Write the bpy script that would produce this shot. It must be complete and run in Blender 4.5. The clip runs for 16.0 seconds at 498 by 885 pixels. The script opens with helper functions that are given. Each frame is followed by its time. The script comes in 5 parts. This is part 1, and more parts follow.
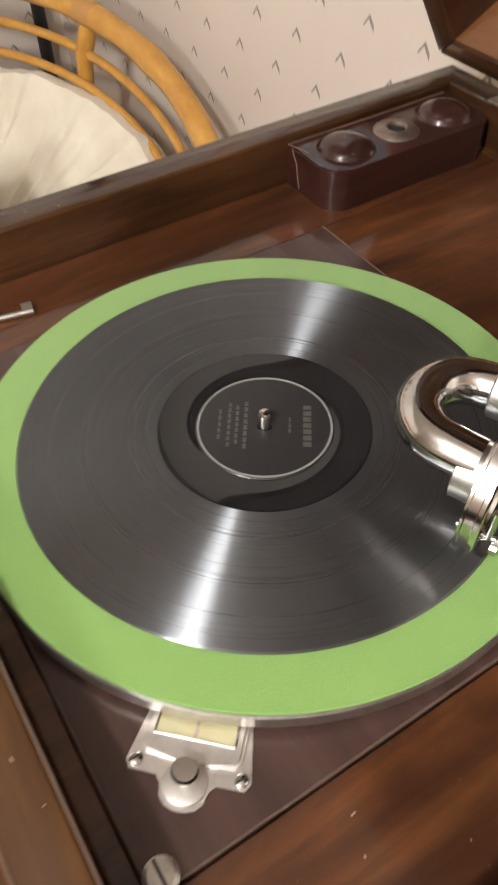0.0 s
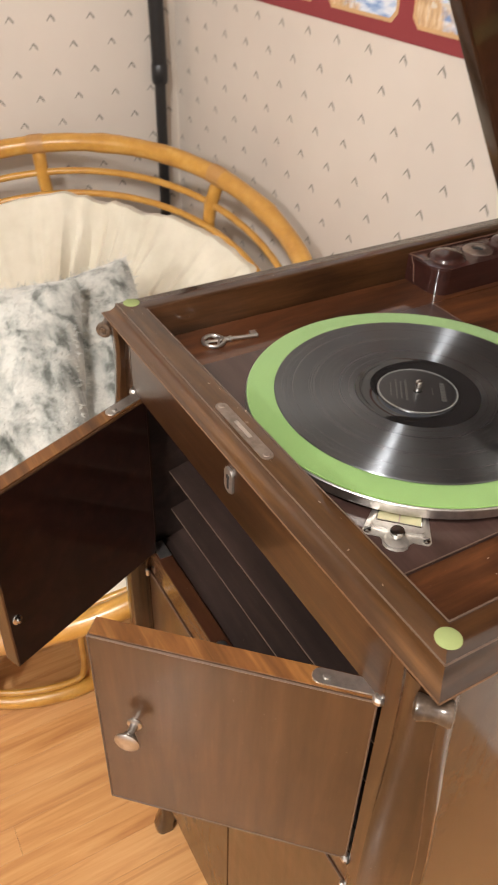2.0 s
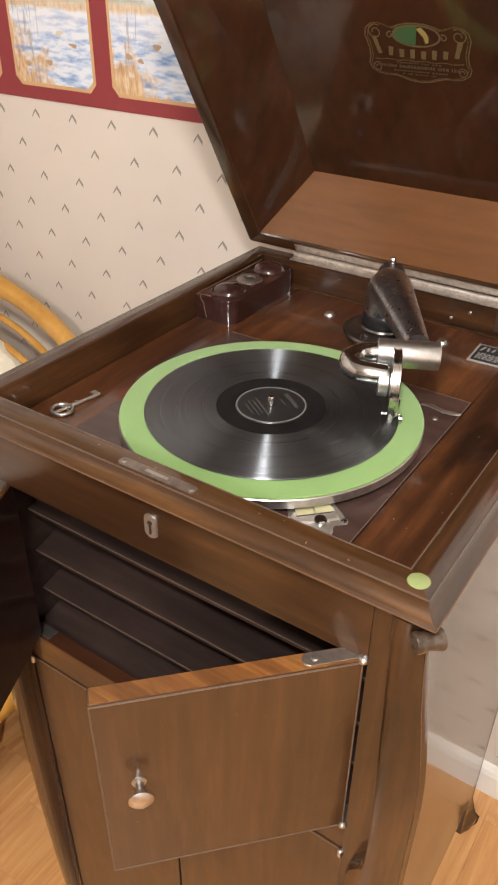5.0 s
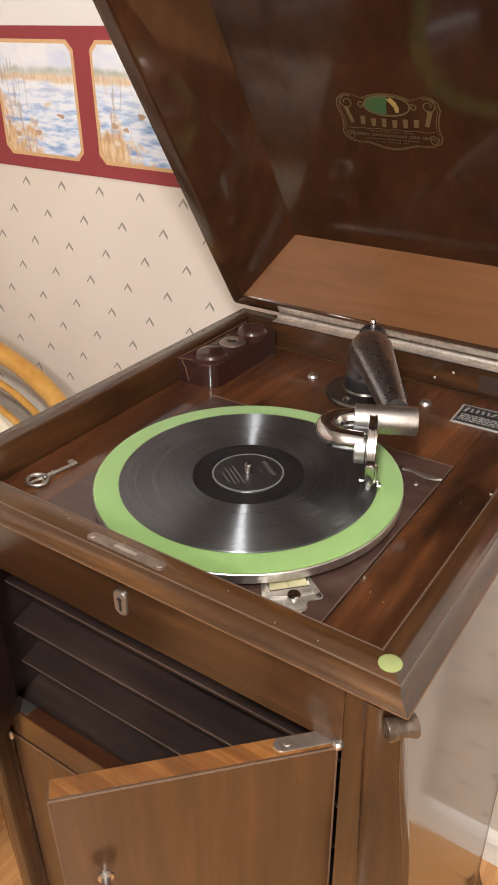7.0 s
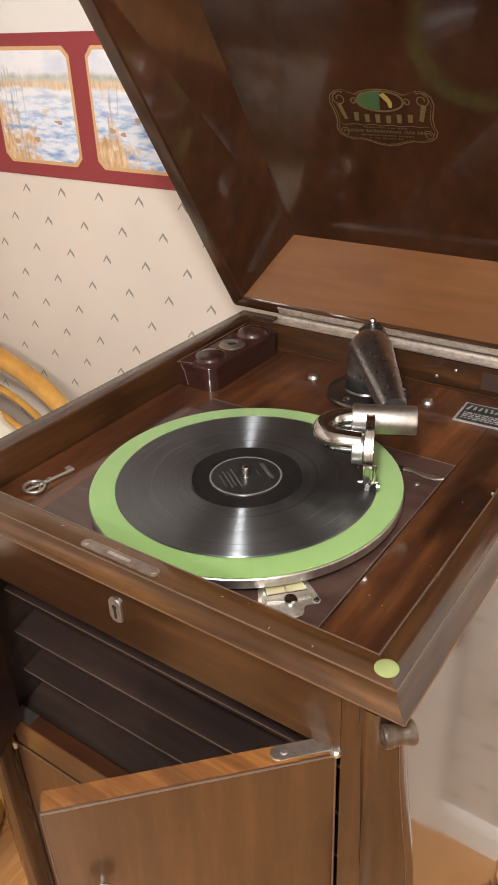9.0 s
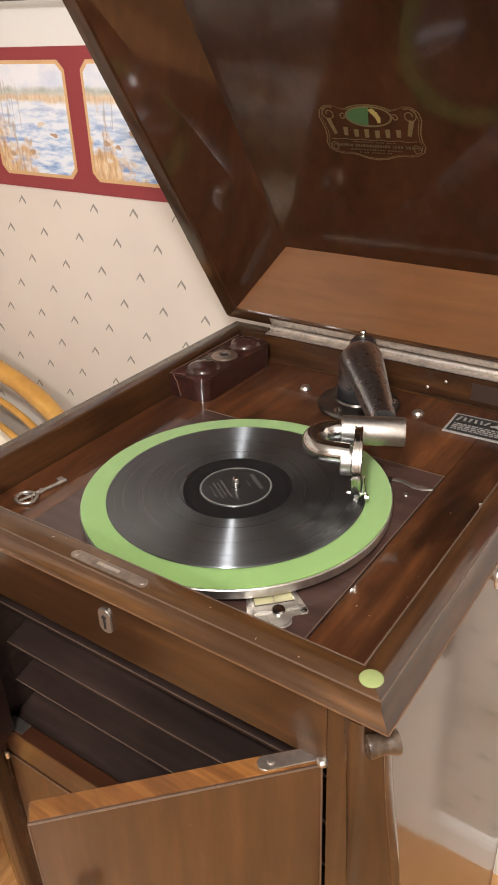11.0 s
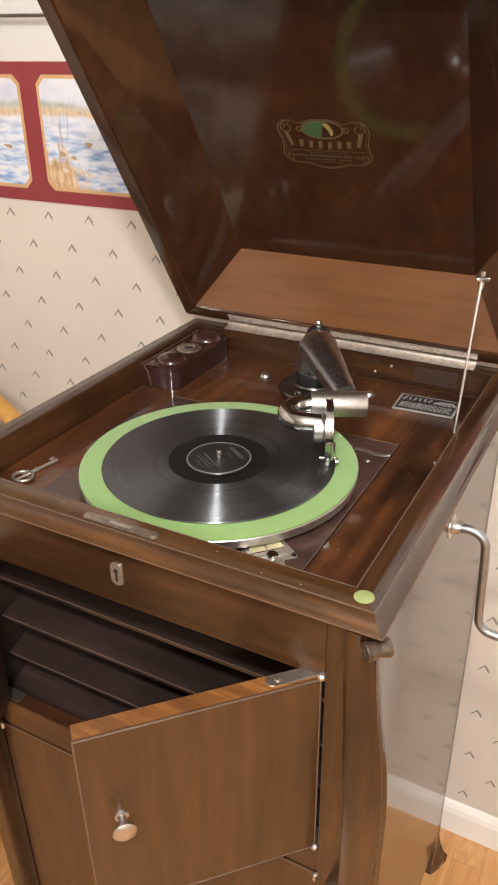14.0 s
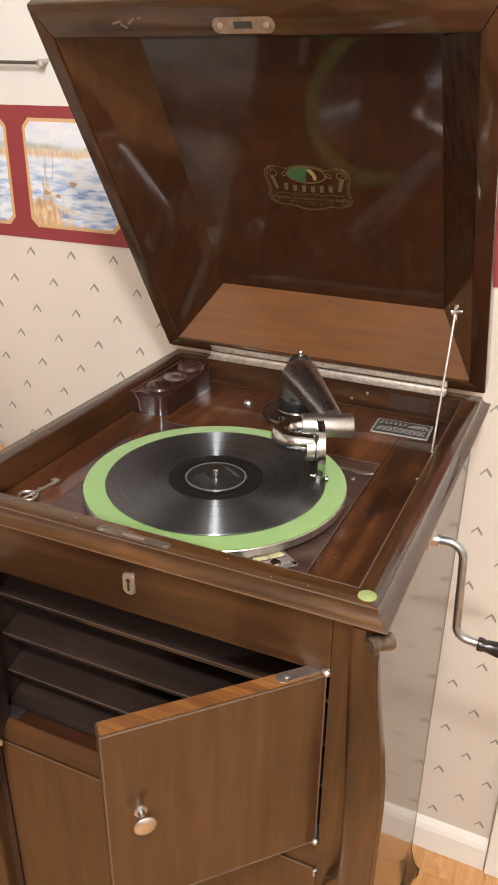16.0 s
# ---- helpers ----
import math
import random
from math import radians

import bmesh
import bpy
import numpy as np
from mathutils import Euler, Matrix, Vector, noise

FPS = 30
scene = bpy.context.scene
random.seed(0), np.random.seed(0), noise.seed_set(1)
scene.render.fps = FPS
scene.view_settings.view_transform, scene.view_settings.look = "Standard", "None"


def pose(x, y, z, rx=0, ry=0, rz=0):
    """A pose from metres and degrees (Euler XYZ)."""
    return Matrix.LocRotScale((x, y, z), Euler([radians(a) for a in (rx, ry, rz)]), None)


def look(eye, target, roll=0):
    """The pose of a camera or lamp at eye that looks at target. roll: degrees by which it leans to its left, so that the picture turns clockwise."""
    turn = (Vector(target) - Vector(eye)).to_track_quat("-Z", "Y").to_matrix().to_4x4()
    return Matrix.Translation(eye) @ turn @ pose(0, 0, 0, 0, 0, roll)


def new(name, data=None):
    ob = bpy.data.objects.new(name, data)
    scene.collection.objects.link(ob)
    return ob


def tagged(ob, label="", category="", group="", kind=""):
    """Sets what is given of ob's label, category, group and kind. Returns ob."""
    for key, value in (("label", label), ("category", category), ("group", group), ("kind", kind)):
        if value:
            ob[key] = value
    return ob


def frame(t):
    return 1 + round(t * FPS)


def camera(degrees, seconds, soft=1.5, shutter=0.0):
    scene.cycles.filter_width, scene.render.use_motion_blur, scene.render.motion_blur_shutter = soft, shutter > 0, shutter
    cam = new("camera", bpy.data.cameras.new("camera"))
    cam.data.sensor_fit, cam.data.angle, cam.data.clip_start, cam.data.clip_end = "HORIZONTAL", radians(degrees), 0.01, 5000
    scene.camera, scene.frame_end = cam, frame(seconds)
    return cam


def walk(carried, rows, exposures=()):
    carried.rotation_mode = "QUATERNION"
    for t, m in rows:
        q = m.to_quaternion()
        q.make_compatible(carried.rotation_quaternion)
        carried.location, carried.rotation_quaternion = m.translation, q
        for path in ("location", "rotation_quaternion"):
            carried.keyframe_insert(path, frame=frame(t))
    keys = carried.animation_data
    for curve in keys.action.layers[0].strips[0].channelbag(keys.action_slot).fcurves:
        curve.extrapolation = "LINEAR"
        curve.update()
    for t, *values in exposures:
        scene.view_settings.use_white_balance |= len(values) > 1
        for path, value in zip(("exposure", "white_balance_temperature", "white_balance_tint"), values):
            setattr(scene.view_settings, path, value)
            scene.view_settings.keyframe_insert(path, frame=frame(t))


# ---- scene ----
cam = camera(35.8, 16.0, soft=1.8, shutter=0.5)
PATH = [
    (0, (0.227, -0.149, 1.309), (-0.906, 0.546, -0.186), -1.4),
    (0.5, (0.288, -0.212, 1.347), (-0.905, 0.541, -0.071), 1.8),
    (1, (0.41, -0.273, 1.36), (-0.95, 0.381, 0.048), 0.2),
    (1.5, (0.442, -0.328, 1.371), (-0.981, 0.3, 0.113), -0.3),
    (2, (0.419, -0.418, 1.389), (-0.954, 0.39, 0.18), 1.6),
    (2.5, (0.41, -0.468, 1.408), (-0.9, 0.5, 0.248), 3.6),
    (3, (0.386, -0.411, 1.392), (-0.932, 0.574, 0.255), 2.1),
    (3.5, (0.361, -0.365, 1.359), (-0.949, 0.606, 0.201), -0.5),
    (4, (0.348, -0.385, 1.365), (-0.894, 0.65, 0.188), -1.5),
    (4.5, (0.344, -0.486, 1.385), (-0.726, 0.751, 0.234), -0.4),
    (5, (0.353, -0.568, 1.409), (-0.576, 0.823, 0.313), 0.5),
    (7.5, (0.372, -0.525, 1.42), (-0.626, 0.902, 0.437), -1.2),
    (8, (0.378, -0.521, 1.416), (-0.631, 0.899, 0.433), -1.7),
    (8.5, (0.376, -0.518, 1.413), (-0.64, 0.896, 0.428), -2.3),
    (11, (0.386, -0.515, 1.419), (-0.633, 0.911, 0.456), -2.4),
    (11.5, (0.39, -0.515, 1.415), (-0.628, 0.908, 0.447), -2.2),
    (12, (0.394, -0.499, 1.405), (-0.623, 0.917, 0.425), -1.9),
    (12.5, (0.378, -0.462, 1.379), (-0.636, 0.95, 0.391), -1.8),
    (13, (0.365, -0.47, 1.381), (-0.645, 0.933, 0.376), -2.0),
    (13.5, (0.369, -0.548, 1.407), (-0.562, 0.918, 0.417), -1.3),
    (14, (0.382, -0.633, 1.425), (-0.463, 0.921, 0.491), -0.9),
    (14.5, (0.369, -0.683, 1.433), (-0.42, 0.927, 0.547), 0.0),
    (15, (0.363, -0.705, 1.426), (-0.397, 0.93, 0.56), 0.2),
    (15.5, (0.356, -0.71, 1.433), (-0.385, 0.937, 0.574), 0.7),
    (16, (0.36, -0.71, 1.433), (-0.381, 0.943, 0.585), 0.7),
]
walk(cam, [(t, look(eye, target, roll)) for t, eye, target, roll in PATH])

# ---- world and lamps ----
world = bpy.data.worlds.new("room_world")
scene.world = world
world.use_nodes = True
world.node_tree.nodes["Background"].inputs[0].default_value = (0.9, 0.85, 0.8, 1)
world.node_tree.nodes["Background"].inputs[1].default_value = 0.05

LAMP = Vector((0.48, -1.00, 2.18))


def point_lamp(name, where, watts, colour, radius):
    data = bpy.data.lights.new(name, "POINT")
    data.energy, data.color, data.shadow_soft_size = watts, colour, radius
    ob = new(name, data)
    ob.location = where
    return ob


point_lamp("ceiling_bulb", LAMP, 90, (1.0, 0.982, 0.978), 0.075)
point_lamp("hall_bulb", (1.00, -2.25, 2.18), 135, (1.0, 0.982, 0.978), 0.085)


# ---- materials ----
class Nodes:
    """A small builder of node materials."""

    def __init__(self, name):
        self.m = bpy.data.materials.new(name)
        self.m.use_nodes = True
        self.t = self.m.node_tree
        self.b = self.t.nodes["Principled BSDF"]

    def add(self, kind, **props):
        n = self.t.nodes.new(kind)
        for k, v in props.items():
            if k == "operation":
                n.operation = v
            elif k == "blend_type":
                n.blend_type = v
            elif k == "data_type":
                n.data_type = v
        return n

    def put(self, value, socket):
        if isinstance(value, (int, float)):
            socket.default_value = value
        elif isinstance(value, tuple):
            socket.default_value = value if len(socket.default_value) == len(value) else (*value, 1)
        else:
            self.t.links.new(value, socket)

    def math(self, op, a, b=0.0, c=None):
        n = self.add("ShaderNodeMath", operation=op)
        self.put(a, n.inputs[0])
        self.put(b, n.inputs[1])
        if c is not None:
            self.put(c, n.inputs[2])
        return n.outputs[0]

    def coords(self, scale=(1, 1, 1), rot=(0, 0, 0)):
        tc = self.add("ShaderNodeTexCoord")
        mp = self.add("ShaderNodeMapping")
        mp.inputs["Scale"].default_value = scale
        mp.inputs["Rotation"].default_value = rot
        self.t.links.new(tc.outputs["Object"], mp.inputs["Vector"])
        return mp.outputs[0]

    def noise(self, vec, scale, detail=4.0, rough=0.55, distort=0.0):
        n = self.add("ShaderNodeTexNoise")
        self.t.links.new(vec, n.inputs["Vector"])
        n.inputs["Scale"].default_value = scale
        n.inputs["Detail"].default_value = detail
        n.inputs["Roughness"].default_value = rough
        n.inputs["Distortion"].default_value = distort
        return n.outputs[0]

    def ramp(self, fac, stops):
        n = self.add("ShaderNodeValToRGB")
        e = n.color_ramp.elements
        while len(e) < len(stops):
            e.new(0.5)
        for k, (p, c) in enumerate(stops):
            e[k].position, e[k].color = p, (*c, 1)
        self.t.links.new(fac, n.inputs[0])
        return n.outputs[0]

    def mix(self, fac, a, b, blend="MIX"):
        n = self.add("ShaderNodeMix", data_type="RGBA", blend_type=blend)
        self.put(fac, n.inputs[0])
        self.put(a, n.inputs[6])
        self.put(b, n.inputs[7])
        return n.outputs[2]

    def bump(self, height, strength, dist=0.001):
        n = self.add("ShaderNodeBump")
        n.inputs["Strength"].default_value = strength
        n.inputs["Distance"].default_value = dist
        self.t.links.new(height, n.inputs["Height"])
        self.t.links.new(n.outputs[0], self.b.inputs["Normal"])

    def set(self, **kw):
        for k, v in kw.items():
            self.put(v, self.b.inputs[k.replace("_", " ")])
        return self


def wood(name, dark, mid, light, axis, rough=0.115, coat=0.9, scale=1.0, figure=0.4):
    """Old varnished wood, its grain along the axis."""
    w = Nodes(name)
    st = [14.0 * scale] * 3
    st["xyz".index(axis)] = 1.1 * scale
    v = w.coords(tuple(st))
    g = w.noise(v, 5.0, 6, 0.6, 0.25)
    fine = [160.0] * 3
    fine["xyz".index(axis)] = 6.0
    f = w.noise(w.coords(tuple(fine)), 3.0, 3, 0.6)
    big = w.noise(w.coords((1, 1, 1)), 7.0, 4, 0.6)
    col = w.ramp(g, [(0.28, dark), (0.5, mid), (0.75, light)])
    col = w.mix(w.math("MULTIPLY", f, 0.35), col, dark)
    col = w.mix(w.math("MULTIPLY", big, 0.5), col, mid)
    rg = w.math("ADD", w.math("MULTIPLY", w.noise(w.coords((1, 1, 1)), 30.0, 4, 0.6), 0.10), 0.42)
    patch = w.noise(w.coords(tuple(0.45 if k == "xyz".index(axis) else 1.6 for k in range(3))), 9.0, 5, 0.62, 0.8)
    lo, hi = 1 - figure, 1 + 0.75 * figure
    col = w.mix(1.0, col, w.ramp(patch, [(0.34, (lo, lo, lo * 0.96)), (0.66, (hi, hi, hi * 0.94))]), "MULTIPLY")
    speck = w.math("GREATER_THAN", w.noise(w.coords((1, 1, 1)), 330.0, 2, 0.5), 0.765)
    col = w.mix(w.math("MULTIPLY", speck, 0.3), col, (0.18, 0.14, 0.11))
    w.set(Base_Color=col, Roughness=rg)
    w.b.inputs["Specular IOR Level"].default_value = 0.12
    w.b.inputs["Coat Weight"].default_value = coat
    w.b.inputs["Coat IOR"].default_value = 1.52
    wear = w.noise(w.coords((1, 1, 1)), 14.0, 5, 0.65)
    w.put(w.math("ADD", w.math("MULTIPLY", wear, rough * 0.4), rough * 0.60), w.b.inputs["Coat Roughness"])
    w.bump(f, 0.10, 0.0006)
    ripple = w.add("ShaderNodeBump")
    ripple.inputs["Strength"].default_value, ripple.inputs["Distance"].default_value = 0.22, 0.0006
    w.t.links.new(w.noise(w.coords((1, 1, 1)), 38.0, 3, 0.5), ripple.inputs["Height"])
    w.t.links.new(ripple.outputs[0], w.b.inputs["Coat Normal"])
    return w.m


def metal(name, colour, rough, stain=0.25, bump=0.0):
    w = Nodes(name)
    n = w.noise(w.coords((1, 1, 1)), 120.0, 5, 0.65)
    n2 = w.noise(w.coords((1, 1, 1)), 900.0, 2, 0.5)
    dark = tuple(c * 0.55 for c in colour)
    col = w.mix(w.math("MULTIPLY", w.math("SUBTRACT", n, 0.42), stain * 6), colour, dark)
    w.set(Base_Color=col, Metallic=1.0, Roughness=w.math("ADD", w.math("MULTIPLY", n, 0.18), rough - 0.07))
    if bump:
        w.bump(n2, bump, 0.0004)
    return w.m


MA, MB, MC = (0.014, 0.0056, 0.0023), (0.036, 0.0142, 0.0054), (0.100, 0.041, 0.0140)
wood_x = wood("mahogany_along_x", MA, MB, MC, "x")
wood_y = wood("mahogany_along_y", MA, MB, MC, "y")
wood_z = wood("mahogany_along_z", MA, MB, MC, "z")
# Same veneer as the doors, darkened to put shade on the side panels.
wood_side = wood("polished_shaded_veneer", (0.020, 0.0082, 0.0031), (0.034, 0.0140, 0.0052), (0.056, 0.0235, 0.0085), "z", 0.13, 0.9, 1.0, 0.22)
wood_door = wood("satin_door_veneer", (0.032, 0.0138, 0.0054), (0.052, 0.0228, 0.0090), (0.078, 0.0345, 0.0135), "z", 0.24, 0.8, 1.0, 0.18)
wood_frieze = wood("satin_frieze", (0.020, 0.0084, 0.0034), (0.042, 0.0175, 0.0068), (0.085, 0.036, 0.0130), "x", 0.26, 0.8)
# Mahogany made more golden; the reflection on the front rim is in the colour.
wood_rim = wood("golden_sheen_rim", (0.021, 0.0083, 0.0029), (0.050, 0.0205, 0.0064), (0.128, 0.055, 0.0148), "x", 0.10, 0.95, 1.0, 0.5)
wood_rail = wood("red_brown_rail", (0.020, 0.0070, 0.0034), (0.036, 0.0125, 0.0056), (0.060, 0.0210, 0.0090), "x", 0.12, 0.9)
wood_leg = wood("dark_leg_mahogany", (0.013, 0.0052, 0.0022), (0.030, 0.0118, 0.0046), (0.074, 0.030, 0.0108), "z", 0.10, 0.95)
wood_inner = wood("dark_door_lining", (0.010, 0.0034, 0.0022), (0.017, 0.0056, 0.0034), (0.030, 0.0100, 0.0055), "x", 0.10, 0.8)
wood_deck = wood("red_mahogany_deck", (0.030, 0.0098, 0.0042), (0.064, 0.0215, 0.0082), (0.135, 0.049, 0.0150), "y", 0.085, 0.9, 1.0, 0.72)
wood_motor = wood("dusty_motor_board", (0.030, 0.0158, 0.0135), (0.054, 0.029, 0.0245), (0.085, 0.048, 0.041), "x", 0.16, 0.7, 1.0, 0.25)
wood_dark = wood("dark_brown_slat", (0.014, 0.0085, 0.0074), (0.024, 0.0145, 0.0125), (0.042, 0.026, 0.0215), "x", 0.20, 0.8, 1.0, 0.3)
# Near-black, so the deep shade of the chamber is in the colour.
wood_void = wood("shaded_chamber_lining", (0.003, 0.0016, 0.0013), (0.005, 0.0029, 0.0024), (0.010, 0.006, 0.0048), "x", 0.25, 0.5)
wood_edge = wood("worn_door_edge", (0.03, 0.011, 0.004), (0.13, 0.050, 0.014), (0.34, 0.155, 0.045), "x", 0.25, 0.4)
wood_scroll = wood("worn_scroll", (0.025, 0.014, 0.009), (0.066, 0.042, 0.028), (0.165, 0.118, 0.088), "z", 0.10, 1.0, 2.0)
wood_lid = wood("lid_inside_veneer", (0.021, 0.0070, 0.0027), (0.036, 0.0122, 0.0046), (0.056, 0.0200, 0.0076), "z", 0.095, 1.0, 1.0, 0.22)
# Lid wood again; the warm light on the rear slope is in the colour.
wood_lidback = wood("lit_lid_back_slope", (0.098, 0.037, 0.0115), (0.118, 0.0455, 0.0145), (0.138, 0.055, 0.0180), "x", 0.14, 0.7, 1.0, 0.15)
nickel = metal("old_nickel", (0.60, 0.585, 0.56), 0.13)
nickel_dull = metal("dull_nickel", (0.58, 0.55, 0.51), 0.34, 0.35)
brass_dull = metal("dull_brass_strip", (0.70, 0.64, 0.58), 0.38, 0.5, 0.2)
tarnish = metal("tarnished_plate", (0.40, 0.33, 0.28), 0.42, 0.5)
arm_nickel = metal("worn_arm_nickel", (0.43, 0.45, 0.48), 0.27, 0.4)
crank_steel = metal("grey_crank_steel", (0.40, 0.42, 0.43), 0.40, 0.3)
satin = metal("satin_nickel", (0.60, 0.57, 0.53), 0.45, 0.3)
iron = metal("dark_cast_iron", (0.16, 0.145, 0.13), 0.3)


def plain(name, colour, rough, noise_scale=60.0, amount=0.3, bump=0.0, sheen=0.0):
    w = Nodes(name)
    n = w.noise(w.coords((1, 1, 1)), noise_scale, 5, 0.6)
    col = w.mix(w.math("MULTIPLY", n, amount), colour, tuple(c * 0.6 for c in colour))
    w.set(Base_Color=col, Roughness=rough)
    w.b.inputs["Sheen Weight"].default_value = sheen
    if bump:
        w.bump(w.noise(w.coords((1, 1, 1)), noise_scale * 12, 3, 0.6), bump, 0.0006)
    return w.m


felt_m = plain("green_felt", (0.165, 0.295, 0.070), 0.95, 90, 0.12, 0.5, 0.4)
dot_m = plain("yellow_green_bumper", (0.225, 0.265, 0.095), 0.85, 200, 0.25, 0.3)
white_paint = plain("white_gloss_paint", (0.80, 0.77, 0.71), 0.35, 12, 0.08)
# Unseen ceiling and front wall, kept dark so glossy parts reflect less.
ceiling_m = plain("ceiling_paint", (0.40, 0.38, 0.355), 0.9, 5, 0.08)
taupe = plain("dim_unseen_wall", (0.20, 0.165, 0.135), 0.8, 5, 0.12)
black_m = plain("black_plastic", (0.012, 0.012, 0.013), 0.35, 50, 0.3)
ebony = plain("ebony_handle", (0.015, 0.012, 0.010), 0.25, 80, 0.3)
gold = plain("faded_gold_transfer", (0.112, 0.078, 0.032), 0.4, 300, 0.9)
gold_faint = plain("worn_gold_print", (0.060, 0.040, 0.017), 0.4, 300, 0.9)
gold_bright = plain("pale_yellow_transfer", (0.26, 0.19, 0.06), 0.4, 200, 0.4)
green_print = plain("faded_green_transfer", (0.035, 0.085, 0.03), 0.4, 300, 0.6)
silver_print = plain("etched_silver", (0.30, 0.285, 0.26), 0.35, 300, 0.4)
plate_black = plain("black_enamel", (0.02, 0.02, 0.02), 0.3, 200, 0.3)
hole_black = plain("matt_black_hole", (0.006, 0.006, 0.006), 0.95, 80, 0.2)
ring_ink = plain("silver_label_ring", (0.20, 0.195, 0.18), 0.35, 200, 0.5)
scale_m = plain("yellowed_celluloid", (0.46, 0.43, 0.25), 0.35, 150, 0.6)
crack_m = plain("bare_wood_crack", (0.12, 0.06, 0.035), 0.7, 300, 0.6)
label_ink = plain("label_ink_silver", (0.07, 0.067, 0.06), 0.4, 300, 0.5)


def rattan_material():
    w = Nodes("varnished_rattan")
    n = w.noise(w.coords((1, 1, 1)), 28.0, 4, 0.6)
    f = w.noise(w.coords((1, 1, 1)), 160.0, 4, 0.6)
    col = w.ramp(n, [(0.3, (0.42, 0.200, 0.034)), (0.52, (0.51, 0.262, 0.046)), (0.75, (0.59, 0.335, 0.078))])
    col = w.mix(w.math("MULTIPLY", f, 0.35), col, (0.30, 0.12, 0.02))
    w.set(Base_Color=col, Roughness=0.3)
    w.b.inputs["Coat Weight"].default_value = 0.4
    w.bump(f, 0.2, 0.001)
    return w.m


rattan = rattan_material()
wrap_m = plain("cane_binding", (0.45, 0.23, 0.07), 0.45, 120, 0.5, 0.3)


def cloth_material():
    w = Nodes("cream_cotton_twill")
    n = w.noise(w.coords((1, 1, 1)), 9.0, 5, 0.6)
    f = w.noise(w.coords((1, 1, 1)), 700.0, 2, 0.6)
    col = w.ramp(n, [(0.3, (0.58, 0.525, 0.405)), (0.7, (0.72, 0.67, 0.55))])
    w.set(Base_Color=col, Roughness=0.9)
    w.b.inputs["Sheen Weight"].default_value = 0.2
    w.bump(f, 0.3, 0.0006)
    return w.m


cloth = cloth_material()


def fur_material():
    w = Nodes("grey_white_fur")
    v = w.coords((9.0, 9.0, 1.3), (0.10, 0.20, 0.3))
    n = w.noise(v, 2.6, 5, 0.62, 0.25)
    f = w.noise(w.coords((1, 1, 1)), 110.0, 4, 0.7)
    col = w.ramp(n, [(0.30, (0.055, 0.058, 0.048)), (0.39, (0.17, 0.18, 0.155)), (0.46, (0.42, 0.425, 0.385)), (0.56, (0.64, 0.63, 0.57))])
    col = w.mix(w.math("MULTIPLY", f, 0.22), col, (0.22, 0.215, 0.20))
    w.set(Base_Color=col, Roughness=0.85)
    w.b.inputs["Sheen Weight"].default_value = 0.3
    w.bump(f, 0.5, 0.004)
    return w.m


fur = fur_material()


def wallpaper(name, axis, a0, z0, plain_above):
    """Cream paper with staggered grey arrowheads in rows."""
    w = Nodes(name)
    tc = w.add("ShaderNodeTexCoord")
    sp = w.add("ShaderNodeSeparateXYZ")
    w.t.links.new(tc.outputs["Object"], sp.inputs[0])
    a, z = sp.outputs["xyz".index(axis)], sp.outputs[2]
    v = w.math("DIVIDE", w.math("SUBTRACT", z, z0), 0.0545)
    k = w.math("ROUND", v)
    odd = w.math("MODULO", w.math("ABSOLUTE", k), 2.0)
    u = w.math("ADD", w.math("DIVIDE", w.math("SUBTRACT", a, a0), 0.0917), w.math("MULTIPLY", odd, 0.5))
    sx = w.math("MULTIPLY", w.math("SUBTRACT", u, w.math("ROUND", u)), 0.0917)
    dx = w.math("ABSOLUTE", sx)
    dz = w.math("MULTIPLY", w.math("SUBTRACT", v, k), 0.0545)
    line = w.math("ADD", dz, w.math("MULTIPLY", dx, 1.25))
    thick = w.math("ADD", 0.0020, w.math("MULTIPLY", w.math("GREATER_THAN", sx, 0.0), 0.0016))
    on = w.math("LESS_THAN", w.math("ABSOLUTE", w.math("SUBTRACT", line, 0.006)), thick)
    on = w.math("MULTIPLY", on, w.math("LESS_THAN", dx, 0.0092))
    on = w.math("MULTIPLY", on, w.math("LESS_THAN", z, plain_above))
    n = w.noise(w.coords((1, 1, 1)), 2.5, 4, 0.6)
    f = w.noise(w.coords((1, 1, 1)), 380.0, 3, 0.6)
    paper = w.ramp(n, [(0.3, (0.565, 0.50, 0.43)), (0.7, (0.62, 0.553, 0.478))])
    paper = w.mix(w.math("GREATER_THAN", z, plain_above), paper, (0.62, 0.60, 0.56))
    w.set(Base_Color=w.mix(w.math("MULTIPLY", on, 0.85), paper, (0.17, 0.155, 0.13)), Roughness=0.75)
    w.bump(f, 0.12, 0.0006)
    return w.m


paper_back = wallpaper("wallpaper_back", "x", -0.614, 1.141, 1.28)
paper_left = wallpaper("wallpaper_left", "y", 0.105, 1.152, 1.28)
paper_far = wallpaper("wallpaper_far", "y", 0.1, 1.15, 1.28)
border_m = plain("dark_red_border_paper", (0.235, 0.030, 0.034), 0.7, 20, 0.15)
tan_m = plain("tan_printed_frame", (0.58, 0.36, 0.17), 0.7, 60, 0.35)


